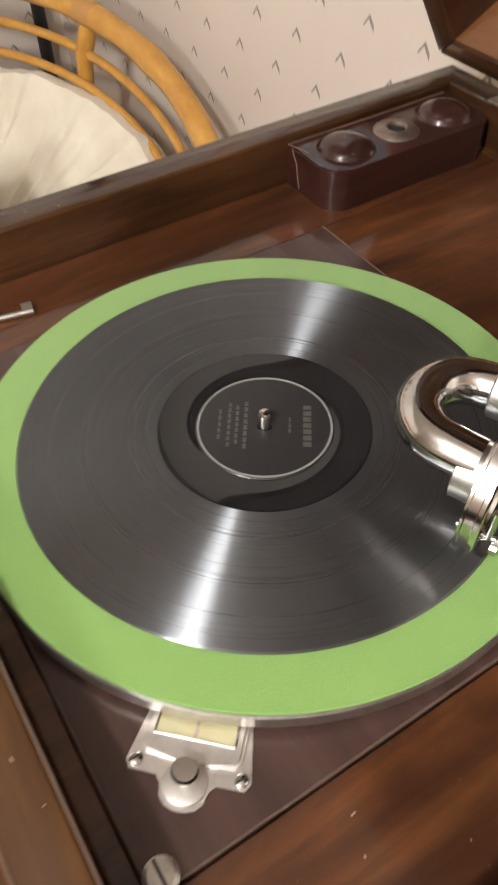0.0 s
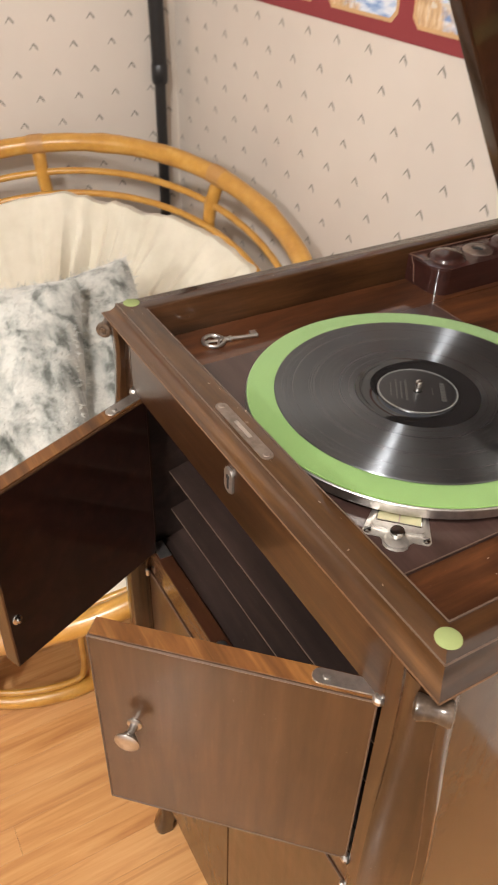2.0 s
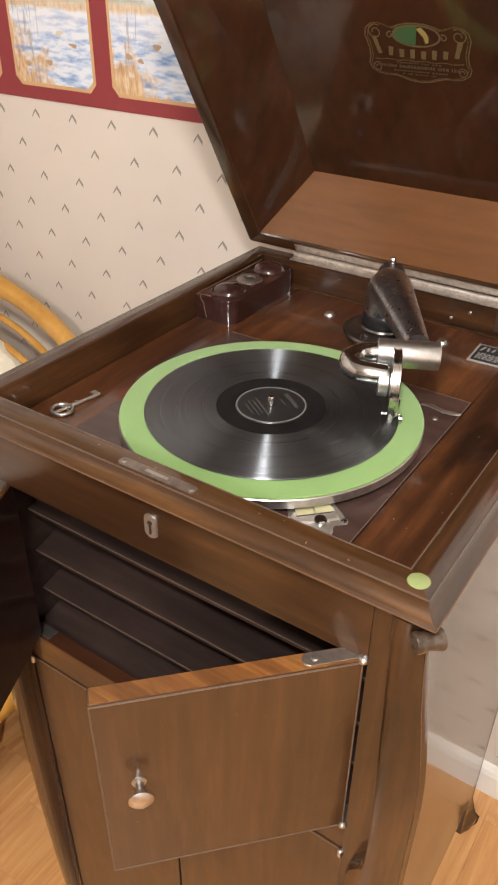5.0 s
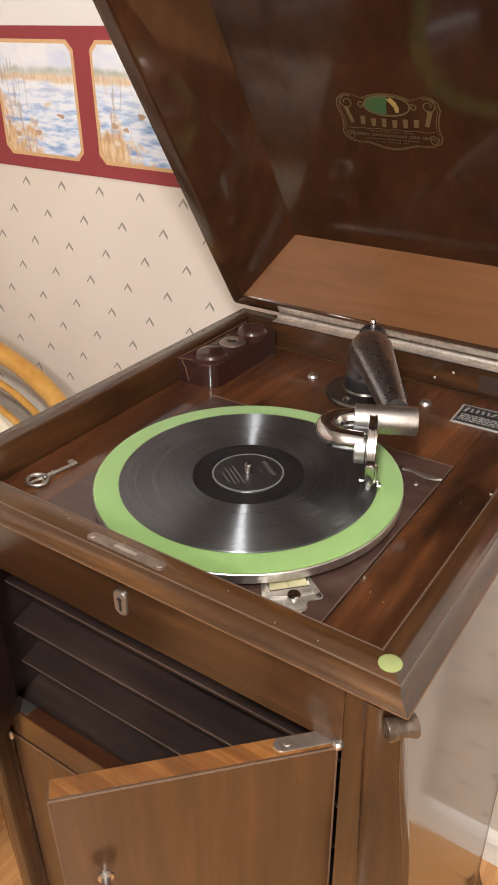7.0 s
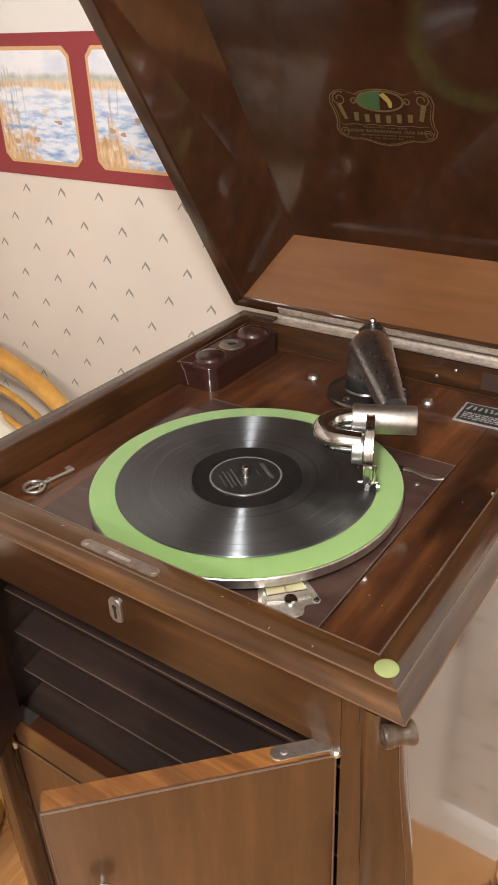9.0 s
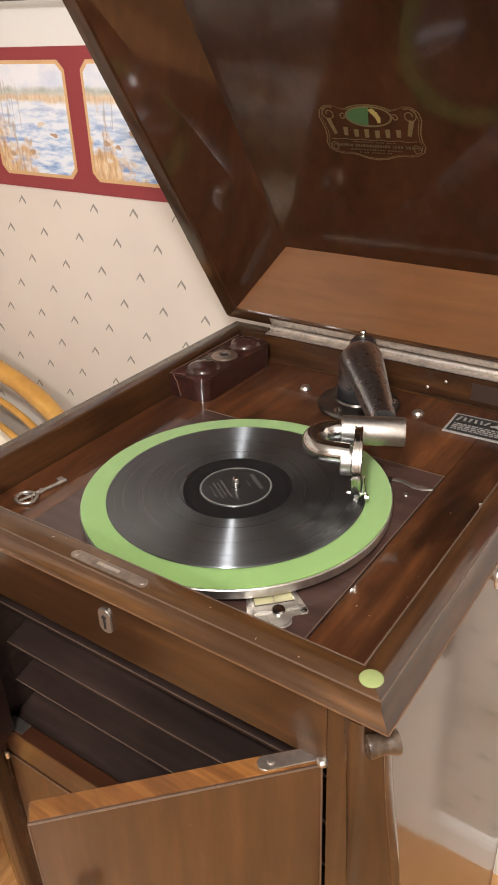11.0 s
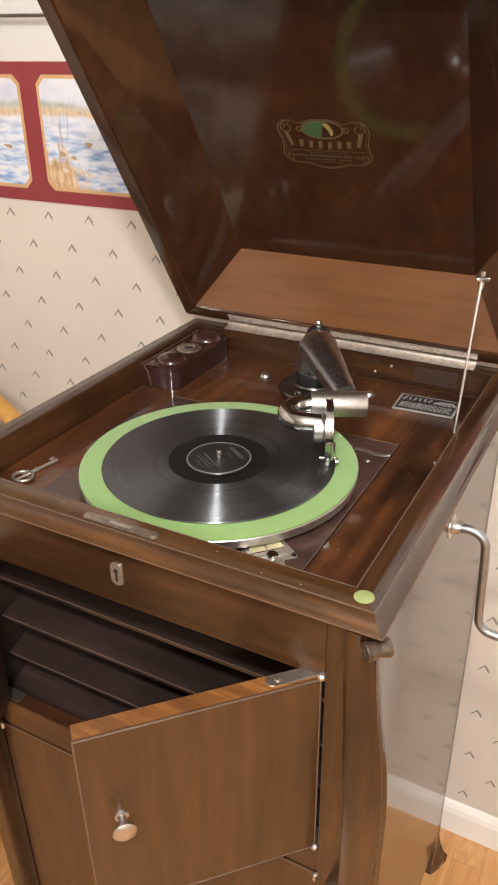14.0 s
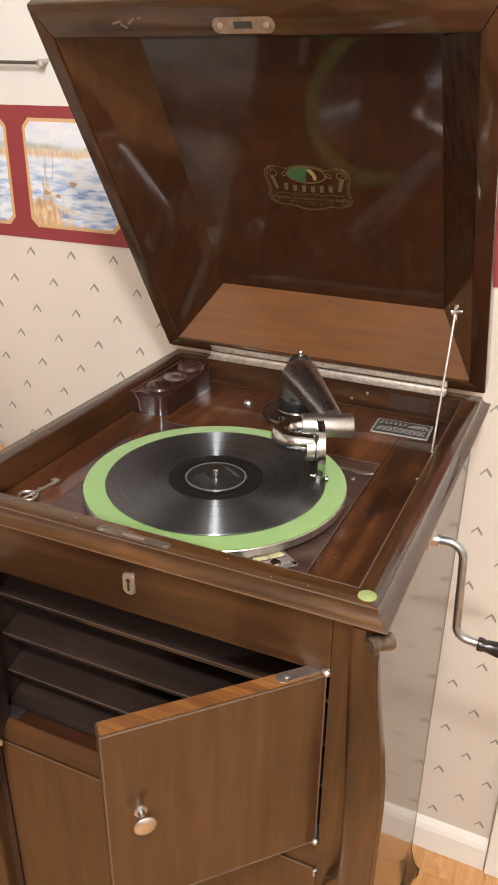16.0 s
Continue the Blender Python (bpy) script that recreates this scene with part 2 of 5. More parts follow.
def pond_material():
    """A printed marsh: pale sky, far reeds, blue water, brown rushes."""
    w = Nodes("printed_marsh_scene")
    tc = w.add("ShaderNodeTexCoord")
    sp = w.add("ShaderNodeSeparateXYZ")
    w.t.links.new(tc.outputs["Object"], sp.inputs[0])
    info = w.add("ShaderNodeObjectInfo")
    shift = w.add("ShaderNodeVectorMath", operation="ADD")
    w.t.links.new(tc.outputs["Object"], shift.inputs[0])
    w.t.links.new(info.outputs["Location"], shift.inputs[1])
    vec = shift.outputs[0]

    def n(scale, stretch, detail=4.0):
        mp = w.add("ShaderNodeMapping")
        mp.inputs["Scale"].default_value = stretch
        w.t.links.new(vec, mp.inputs[0])
        return w.noise(mp.outputs[0], scale, detail, 0.6)

    x, z = sp.outputs[0], sp.outputs[2]
    sky = w.ramp(n(16, (1, 1, 1.6)), [(0.3, (0.50, 0.55, 0.66)), (0.6, (0.68, 0.68, 0.70))])
    water = w.ramp(n(22, (1, 1, 4.5)), [(0.34, (0.14, 0.25, 0.50)), (0.46, (0.40, 0.50, 0.66)), (0.56, (0.66, 0.69, 0.74))])
    reeds = w.ramp(n(60, (2.5, 1, 0.6)), [(0.3, (0.30, 0.17, 0.08)), (0.5, (0.55, 0.36, 0.19)), (0.7, (0.70, 0.57, 0.38))])
    big = n(26, (1, 1, 1), 6.0)
    edge = w.math("ADD", z, w.math("MULTIPLY", w.math("SUBTRACT", big, 0.5), 0.05))
    def step(value, at, soft):
        m = w.add("ShaderNodeMapRange")
        m.clamp = True
        w.put(value, m.inputs["Value"])
        m.inputs["From Min"].default_value, m.inputs["From Max"].default_value = at - soft, at + soft
        return m.outputs["Result"]

    wob = w.math("MULTIPLY", w.math("SUBTRACT", big, 0.5), 0.02)
    line = w.math("ADD", z, wob)
    col = w.mix(w.math("MULTIPLY", step(edge, 0.012, 0.035), 0.85), water, (0.72, 0.72, 0.73))
    straw = w.mix(0.45, reeds, (0.66, 0.55, 0.42))
    col = w.mix(step(line, 0.030, 0.003), col, straw)
    far = w.ramp(big, [(0.4, (0.36, 0.38, 0.33)), (0.6, (0.52, 0.52, 0.47))])
    col = w.mix(step(line, 0.041, 0.003), col, far)
    col = w.mix(step(line, 0.050, 0.004), col, sky)
    side = w.math("ADD", w.math("MULTIPLY", x, -0.50), w.math("MULTIPLY", sp.outputs[1], -0.50))
    clump = w.math("ADD", side, w.math("MULTIPLY", z, -0.55))
    clump = w.math("ADD", clump, w.math("MULTIPLY", w.math("SUBTRACT", big, 0.5), 0.14))
    col = w.mix(step(clump, 0.050, 0.010), col, reeds)
    stalk = n(70, (3.2, 3.2, 0.22), 2.0)
    tuft = w.math("MULTIPLY", step(side, 0.012, 0.010), step(stalk, 0.60, 0.02))
    tuft = w.math("MULTIPLY", tuft, step(w.math("MULTIPLY", line, -1.0), -0.060, 0.006))
    col = w.mix(w.math("MULTIPLY", tuft, 0.6), col, (0.30, 0.27, 0.24))
    w.set(Base_Color=col, Roughness=0.6)
    return w.m


pond = pond_material()
patch_brown = plain("printed_brown_patch", (0.44, 0.29, 0.18), 0.6, 200, 0.6)
patch_pale = plain("printed_pale_patch", (0.66, 0.58, 0.47), 0.6, 200, 0.5)


def oak_material():
    w = Nodes("varnished_oak_strip")
    info = w.add("ShaderNodeObjectInfo")
    tc = w.add("ShaderNodeTexCoord")
    add = w.add("ShaderNodeVectorMath", operation="ADD")
    w.t.links.new(tc.outputs["Object"], add.inputs[0])
    mul = w.add("ShaderNodeVectorMath", operation="SCALE")
    w.t.links.new(info.outputs["Location"], mul.inputs[0])
    mul.inputs["Scale"].default_value = 3.7
    w.t.links.new(mul.outputs[0], add.inputs[1])

    def g(stretch, scale):
        mp = w.add("ShaderNodeMapping")
        mp.inputs["Scale"].default_value = stretch
        w.t.links.new(add.outputs[0], mp.inputs[0])
        return w.noise(mp.outputs[0], scale, 5, 0.6, 0.7)

    a = g((16, 0.9, 1), 4.0)
    f = g((150, 5, 1), 3.0)
    col = w.ramp(a, [(0.3, (0.40, 0.17, 0.055)), (0.5, (0.56, 0.28, 0.10)), (0.72, (0.68, 0.39, 0.165))])
    col = w.mix(w.math("MULTIPLY", f, 0.3), col, (0.34, 0.14, 0.045))
    col = w.mix(w.math("MULTIPLY", info.outputs["Random"], 0.35), col, (0.72, 0.42, 0.19))
    w.set(Base_Color=col, Roughness=0.32)
    w.b.inputs["Coat Weight"].default_value = 0.2
    w.bump(f, 0.08, 0.0006)
    return w.m


oak = oak_material()


def shellac(name, rough, aniso):
    w = Nodes(name)
    n = w.noise(w.coords((1, 1, 1)), 35.0, 5, 0.6)
    tc = w.add("ShaderNodeTexCoord")
    ln = w.add("ShaderNodeVectorMath", operation="LENGTH")
    sp = w.add("ShaderNodeVectorMath", operation="MULTIPLY")
    w.t.links.new(tc.outputs["Object"], sp.inputs[0])
    sp.inputs[1].default_value = (1, 1, 0)
    w.t.links.new(sp.outputs[0], ln.inputs[0])
    cmb = w.add("ShaderNodeCombineXYZ")
    w.t.links.new(ln.outputs["Value"], cmb.inputs[0])
    bands = w.noise(cmb.outputs[0], 420.0, 2, 0.6)
    w.set(Base_Color=w.ramp(n, [(0.3, (0.007, 0.007, 0.0075)), (0.7, (0.013, 0.0125, 0.0125))]))
    w.set(Roughness=w.math("ADD", rough, w.math("MULTIPLY", w.math("SUBTRACT", bands, 0.5), 0.06 if aniso else 0.02)))
    if aniso:
        tg = w.add("ShaderNodeTangent")
        tg.direction_type, tg.axis = "RADIAL", "Z"
        w.b.inputs["Specular IOR Level"].default_value = 0.1
        gl = w.add("ShaderNodeBsdfAnisotropic")
        gl.inputs["Color"].default_value = (0.90, 0.95, 1.0, 1)
        w.t.links.new(tg.outputs[0], gl.inputs["Tangent"])
        fine = w.noise(cmb.outputs[0], 1500.0, 2, 0.7)
        uneven = w.math("ADD", w.math("MULTIPLY", w.math("SUBTRACT", bands, 0.5), 0.24), w.math("MULTIPLY", w.math("SUBTRACT", fine, 0.5), 0.30))
        w.put(w.math("ADD", rough, uneven), gl.inputs["Roughness"])
        gl.inputs["Anisotropy"].default_value = aniso
        mx = w.add("ShaderNodeMixShader")
        mx.inputs[0].default_value = 0.155
        w.t.links.new(w.b.outputs[0], mx.inputs[1])
        w.t.links.new(gl.outputs[0], mx.inputs[2])
        outp = w.t.nodes["Material Output"]
        w.t.links.new(mx.outputs[0], outp.inputs["Surface"])
    return w.m


groove_m = shellac("grooved_black_shellac", 0.31, 0.78)
smooth_m = shellac("smooth_black_shellac", 0.045, 0.0)
label_m = plain("black_paper_label", (0.018, 0.017, 0.017), 0.3, 200, 0.4)


# ---- mesh helpers ----
def part(name, bm, material, parent=None, label="", smooth=False, loc=None):
    """Links a bmesh as one mesh object under a thing or a part."""
    me = bpy.data.meshes.new(name)
    bmesh.ops.recalc_face_normals(bm, faces=bm.faces[:])
    bm.to_mesh(me)
    bm.free()
    me.materials.append(material)
    if smooth:
        for p in me.polygons:
            p.use_smooth = True
        me.set_sharp_from_angle(angle=radians(38))
    ob = new(name, me)
    if loc is not None:
        ob.location = loc
    if parent is not None:
        ob.parent = parent
        if loc is None:
            ob.matrix_parent_inverse = Matrix.Translation(-Vector(world_of(parent)))
        else:
            ob.location = Vector(loc) - Vector(world_of(parent))
    if label:
        ob["label"] = label
    return ob


def world_of(ob):
    v = Vector((0, 0, 0))
    while ob is not None:
        v = v + ob.location + ob.matrix_parent_inverse.translation
        ob = ob.parent
    return v


def thing(name, loc, label, category, group="", kind=""):
    ob = new(name)
    ob.empty_display_size = 0.05
    ob.location = loc
    return tagged(ob, label, category, group, kind)


def box(lo, hi, bevel=0.002, seg=2):
    bm = bmesh.new()
    bmesh.ops.create_cube(bm, size=1)
    for v in bm.verts:
        v.co = Vector([lo[k] + (hi[k] - lo[k]) * (v.co[k] + 0.5) for k in range(3)])
    if bevel:
        bmesh.ops.bevel(bm, geom=bm.edges[:], offset=bevel, segments=seg, affect="EDGES", profile=0.6)
    return bm


def hexa(a, b, bevel=0.0):
    """A solid between two quads of four corners."""
    bm = bmesh.new()
    va = [bm.verts.new(p) for p in a]
    vb = [bm.verts.new(p) for p in b]
    bm.faces.new(va)
    bm.faces.new(vb[::-1])
    for k in range(4):
        bm.faces.new((va[k], vb[k], vb[(k + 1) % 4], va[(k + 1) % 4]))
    bmesh.ops.recalc_face_normals(bm, faces=bm.faces[:])
    if bevel:
        bmesh.ops.bevel(bm, geom=bm.edges[:], offset=bevel, segments=2, affect="EDGES", profile=0.6)
    return bm


def lathe(profile, seg=48, m=None):
    """Turned about z from (radius, height) pairs; closed where the radius is nought."""
    bm = bmesh.new()
    rings = []
    for r, z in profile:
        if r < 1e-6:
            rings.append([bm.verts.new((0, 0, z))])
        else:
            rings.append([bm.verts.new((r * math.cos(2 * math.pi * k / seg), r * math.sin(2 * math.pi * k / seg), z)) for k in range(seg)])
    for a, b in zip(rings, rings[1:]):
        for k in range(seg):
            k2 = (k + 1) % seg
            if len(a) == 1 and len(b) == 1:
                continue
            if len(a) == 1:
                bm.faces.new((a[0], b[k2], b[k]))
            elif len(b) == 1:
                bm.faces.new((a[k], a[k2], b[0]))
            else:
                bm.faces.new((a[k], a[k2], b[k2], b[k]))
    if m is not None:
        bmesh.ops.transform(bm, matrix=m, verts=bm.verts[:])
    return bm


def tube(points, radii, seg=14, closed=False, caps=True):
    """A round tube along points; radii one number or one for each point."""
    pts = [Vector(p) for p in points]
    n = len(pts)
    rad = [radii] * n if isinstance(radii, (int, float)) else list(radii)
    bm = bmesh.new()
    up = Vector((0, 0, 1))
    rings = []
    side = None
    for k in range(n):
        a = pts[(k - 1) % n] if closed or k > 0 else pts[k]
        b = pts[(k + 1) % n] if closed or k < n - 1 else pts[k]
        d = (b - a).normalized()
        if side is None:
            side = d.cross(up)
            if side.length < 0.05:
                side = d.cross(Vector((1, 0, 0)))
        side = (side - d * side.dot(d)).normalized()
        other = d.cross(side)
        rings.append([bm.verts.new(pts[k] + rad[k] * (math.cos(2 * math.pi * j / seg) * side + math.sin(2 * math.pi * j / seg) * other)) for j in range(seg)])
    for k in range(n if closed else n - 1):
        a, b = rings[k], rings[(k + 1) % n]
        for j in range(seg):
            bm.faces.new((a[j], a[(j + 1) % seg], b[(j + 1) % seg], b[j]))
    if caps and not closed:
        bm.faces.new(rings[0][::-1])
        bm.faces.new(rings[-1])
    return bm


def join(*bms):
    out = bmesh.new()
    for b in bms:
        me = bpy.data.meshes.new("tmp")
        b.to_mesh(me)
        b.free()
        out.from_mesh(me)
        bpy.data.meshes.remove(me)
    return out


def slab(outline, z0, z1, bevel=0.0):
    """A flat outline in x and y, given thickness in z."""
    bm = bmesh.new()
    lo = [bm.verts.new((x, y, z0)) for x, y in outline]
    hi = [bm.verts.new((x, y, z1)) for x, y in outline]
    bm.faces.new(lo[::-1])
    top = bm.faces.new(hi)
    n = len(outline)
    for k in range(n):
        bm.faces.new((lo[k], lo[(k + 1) % n], hi[(k + 1) % n], hi[k]))
    if bevel:
        bmesh.ops.bevel(bm, geom=list(top.edges), offset=bevel, segments=2, affect="EDGES")
    return bm


def moved(bm, m):
    bmesh.ops.transform(bm, matrix=m, verts=bm.verts[:])
    return bm


def to_axis(where, axis):
    """A matrix that lays z along the axis at that place."""
    return Matrix.Translation(where) @ Vector(axis).to_track_quat("Z", "Y").to_matrix().to_4x4()


def arc(c, r, a0, a1, n, e1, e2):
    c, e1, e2 = Vector(c), Vector(e1), Vector(e2)
    return [c + r * (math.cos(radians(a0 + (a1 - a0) * k / n)) * e1 + math.sin(radians(a0 + (a1 - a0) * k / n)) * e2) for k in range(n + 1)]


def rounded(x0, x1, y0, y1, r, n=8, square=()):
    pts = []
    for k, (cx, cy, a0) in enumerate(((x1 - r, y0 + r, -90), (x1 - r, y1 - r, 0), (x0 + r, y1 - r, 90), (x0 + r, y0 + r, 180))):
        if k in square:
            pts.append((cx + (r if k in (0, 1) else -r), cy + (r if k in (1, 2) else -r)))
            continue
        for j in range(n + 1):
            a = radians(a0 + 90 * j / n)
            pts.append((cx + r * math.cos(a), cy + r * math.sin(a)))
    return pts


# ---- the room ----
WX, WY, EX, SY, TOP = -1.46, 0.452, 2.4, -2.9, 2.40


def structure(name, lo, hi, material, label, category):
    ob = part(name, box(lo, hi, 0.0), material)
    return tagged(ob, label, category, kind="structure")


structure("wall_back", (WX - 0.12, WY, 0), (EX + 0.12, WY + 0.12, TOP), paper_back, "cream wallpapered wall with small grey arrowheads", "wall")
structure("wall_left", (WX - 0.12, SY, 0), (WX, WY, TOP), paper_left, "cream wallpapered wall with small grey arrowheads", "wall")
structure("wall_right", (EX, SY, 0), (EX + 0.12, WY, TOP), paper_far, "cream wallpapered wall across the room", "wall")
# Front wall and ceiling are unseen; their dark colours shape the reflections.
structure("wall_front", (WX - 0.12, SY - 0.12, 0), (EX + 0.12, SY, TOP), taupe, "unseen taupe wall, dark to dim reflections", "wall")
structure("ceiling", (WX - 0.12, SY - 0.12, TOP), (EX + 0.12, WY + 0.12, TOP + 0.1), ceiling_m, "unseen grey ceiling, dark to dim reflections", "ceiling")
floor = structure("floor", (WX - 0.12, SY - 0.12, -0.12), (EX + 0.12, WY + 0.12, -0.012), wood_dark, "honey-coloured oak strip floor with narrow boards", "floor")


def skirting(name, axis, a, b, at, sign):
    prof = [(0, 0), (0.014, 0), (0.014, 0.055), (0.011, 0.066), (0.006, 0.074), (0, 0.076)]
    bm = bmesh.new()
    rows = []
    for s in (a, b):
        rows.append([bm.verts.new((s, at + sign * d, z) if axis == "x" else (at + sign * d, s, z)) for d, z in prof])
    for k in range(len(prof)):
        k2 = (k + 1) % len(prof)
        bm.faces.new((rows[0][k], rows[0][k2], rows[1][k2], rows[1][k]))
    bm.faces.new(rows[0])
    bm.faces.new(rows[1][::-1])
    return tagged(part(name, bm, white_paint), "white painted baseboard with a rounded top", "baseboard", kind="structure")


skirting("baseboard_back", "x", WX + 0.014, 0.372, WY, -1)
skirting("baseboard_left", "y", SY, WY - 0.014, WX, 1)
casing = part("trim", box((0.374, WY - 0.020, 0), (0.47, WY, 2.08), 0.004), white_paint)
tagged(casing, "white painted door casing on the papered wall", "door casing", kind="structure")
door_1 = part("door_1", box((0.472, WY - 0.012, 0.004), (1.20, WY, 2.04), 0.003), white_paint)
tagged(door_1, "white painted flush door in its casing", "door", kind="structure")

# The printed border with its marsh pictures.
BZ0, BZ1 = 1.166, 1.392


def octagon(w, h, c, y0, y1):
    pts = [(-w + c, -h), (w - c, -h), (w, -h + c), (w, h - c), (w - c, h), (-w + c, h), (-w, h - c), (-w, -h + c)]
    bm = bmesh.new()
    a = [bm.verts.new((x, y0, z)) for x, z in pts]
    b = [bm.verts.new((x, y1, z)) for x, z in pts]
    bm.faces.new(a)
    bm.faces.new(b[::-1])
    for k in range(8):
        bm.faces.new((a[k], a[(k + 1) % 8], b[(k + 1) % 8], b[k]))
    return bm


def blob(cx, cz, rx, rz, y, turn=0.0):
    bm = bmesh.new()
    vs = []
    for k in range(14):
        a = 2 * math.pi * k / 14
        r = 1 + 0.18 * math.sin(3 * a + cx * 90)
        px, pz = rx * r * math.cos(a), rz * r * math.sin(a)
        vs.append(bm.verts.new((cx + px * math.cos(turn) - pz * math.sin(turn), y, cz + px * math.sin(turn) + pz * math.cos(turn))))
    f = bm.faces.new(vs)
    ex = bmesh.ops.extrude_face_region(bm, geom=[f])
    bmesh.ops.translate(bm, vec=(0, 0.0002, 0), verts=[v for v in ex["geom"] if isinstance(v, bmesh.types.BMVert)])
    return bm


def border(name, along, count, first):
    """A band of dark red paper with a row of framed marsh pictures."""
    back = along == "x"
    lo, hi = ((WX + 0.002, WY - 0.002, BZ0), (0.374, WY - 0.0002, BZ1)) if back else ((WX + 0.0002, SY, BZ0), (WX + 0.002, WY - 0.003, BZ1))
    band = part(name, box(lo, hi, 0.0), border_m)
    tagged(band, "dark red wallpaper border printed with marsh pictures", "wallpaper border", kind="structure")
    rnd = random.Random(4)
    for k in range(count):
        s = first + 0.2295 * k
        zc = (BZ0 + BZ1) / 2 + 0.001
        turn = Matrix.Identity(4) if back else Matrix.Rotation(radians(90), 4, "Z")
        place = Vector((s, WY - 0.002, zc)) if back else Vector((WX + 0.002, s, zc))
        fr = part("picture_frame", moved(octagon(0.0965, 0.0925, 0.014, -0.0006, 0), turn), tan_m, band, loc=place)
        pic = part("picture", moved(octagon(0.0905, 0.0865, 0.012, -0.0010, -0.0005), turn), pond, fr, "printed marsh with reeds and blue water", loc=place)
        spots = []
        for j in range(5):
            spots.append(blob(rnd.uniform(-0.06, 0.06), rnd.uniform(-0.06, 0.0), rnd.uniform(0.006, 0.010), rnd.uniform(0.0025, 0.0045), -0.0014, rnd.uniform(-0.3, 0.3)))
        part("pale_patch", moved(join(*spots[:2]), turn), patch_pale, fr, loc=place)
        part("brown_patch", moved(join(*spots[2:]), turn), patch_brown, fr, loc=place)
    return band


border("border_back", "x", 7, -1.4235)
border("border_left", "y", 6, -0.86)

# A thin rod over the border.
rod = thing("wall_rod", (-1.0, WY - 0.02, 1.457), "thin dark metal rod on small clips above the wallpaper border", "rod")
part("rod", tube([(WX + 0.02, WY - 0.02, 1.470), (-0.53, WY - 0.02, 1.457)], 0.0028, 10), iron, rod)
for x in (-0.535, -1.40):
    part("clip", join(tube([(x, WY, 1.461), (x, WY - 0.022, 1.458)], 0.0035, 8), lathe([(0, -0.006), (0.006, -0.004), (0.006, 0.004), (0, 0.006)], 12, Matrix.Translation((x, WY - 0.022, 1.457)))), nickel_dull, rod)

# Ceiling lamps: one over the front of the cabinet, one farther back in the room.
glow = Nodes("lit_opal_glass")
glow.set(Base_Color=(0.9, 0.88, 0.82), Roughness=0.3)
glow.b.inputs["Emission Color"].default_value = (1.0, 0.87, 0.70, 1)
glow.b.inputs["Emission Strength"].default_value = 9.0


def ceiling_lamp(x, y):
    t = thing("ceiling_lamp", (x, y, TOP), "round opal glass ceiling lamp on a metal pan", "ceiling lamp", "ceiling lamps")
    part("pan", lathe([(0, 0), (0.15, 0), (0.155, -0.02), (0.14, -0.03), (0, -0.03)], 40, Matrix.Translation((x, y, TOP))), brass_dull, t, smooth=True)
    part("glass", lathe([(0.14, -0.03), (0.135, -0.06), (0.10, -0.085), (0.05, -0.098), (0, -0.10)], 40, Matrix.Translation((x, y, TOP))), glow.m, t, smooth=True)


ceiling_lamp(LAMP.x, LAMP.y)
ceiling_lamp(1.00, -2.25)

# ---- the phonograph cabinet ----
RIM, DECK = 1.034, 0.996
IX0, IX1, IY0, IY1 = -0.2215, 0.2215, -0.1615, 0.326
FY, BY, SX = -0.188, 0.345, 0.238

cab = thing("phonograph_cabinet", (0, 0.08, 0), "dark mahogany floor phonograph with open lid and doors", "phonograph")

# Rim of the well, four mitred lengths.
RIMP = [(0, DECK - 0.01), (0, RIM - 0.002), (0.0012, RIM - 0.0005), (0.0025, RIM), (0.0228, RIM), (0.0236, RIM - 0.0005), (0.0240, RIM - 0.0020), (0.0248, RIM - 0.0046), (0.0264, RIM - 0.0074),
        (0.0290, RIM - 0.0098), (0.0320, RIM - 0.0115), (0.0343, RIM - 0.0123), (0.0352, RIM - 0.0132), (0.0352, RIM - 0.0146), (0.0342, RIM - 0.0156), (0.018, RIM - 0.0160), (0.018, DECK - 0.01)]


def rim_side(a, b, out, material, narrow=1.0):
    """One mitred length of rim between two inner corners; out is the way outwards."""
    a, b, out = Vector((*a, 0)), Vector((*b, 0)), Vector((*out, 0))
    d = (b - a).normalized()
    bm = bmesh.new()
    rows = []
    for p, s in ((a, -1), (b, 1)):
        rows.append([bm.verts.new(p + out * o * narrow + d * s * o + Vector((0, 0, z))) for o, z in RIMP])
    n = len(RIMP)
    for k in range(n):
        bm.faces.new((rows[0][k], rows[0][(k + 1) % n], rows[1][(k + 1) % n], rows[1][k]))
    bm.faces.new(rows[0][::-1])
    bm.faces.new(rows[1])
    return part("rim_moulding", bm, material, cab, smooth=True)


rim_side((IX0, IY0), (IX1, IY0), (0, -1), wood_rim)
rim_side((IX1, IY0), (IX1, IY1), (1, 0), wood_y)
rim_side((IX1, IY1), (IX0, IY1), (0, 1), wood_x)
rim_side((IX0, IY1), (IX0, IY0), (-1, 0), wood_y)

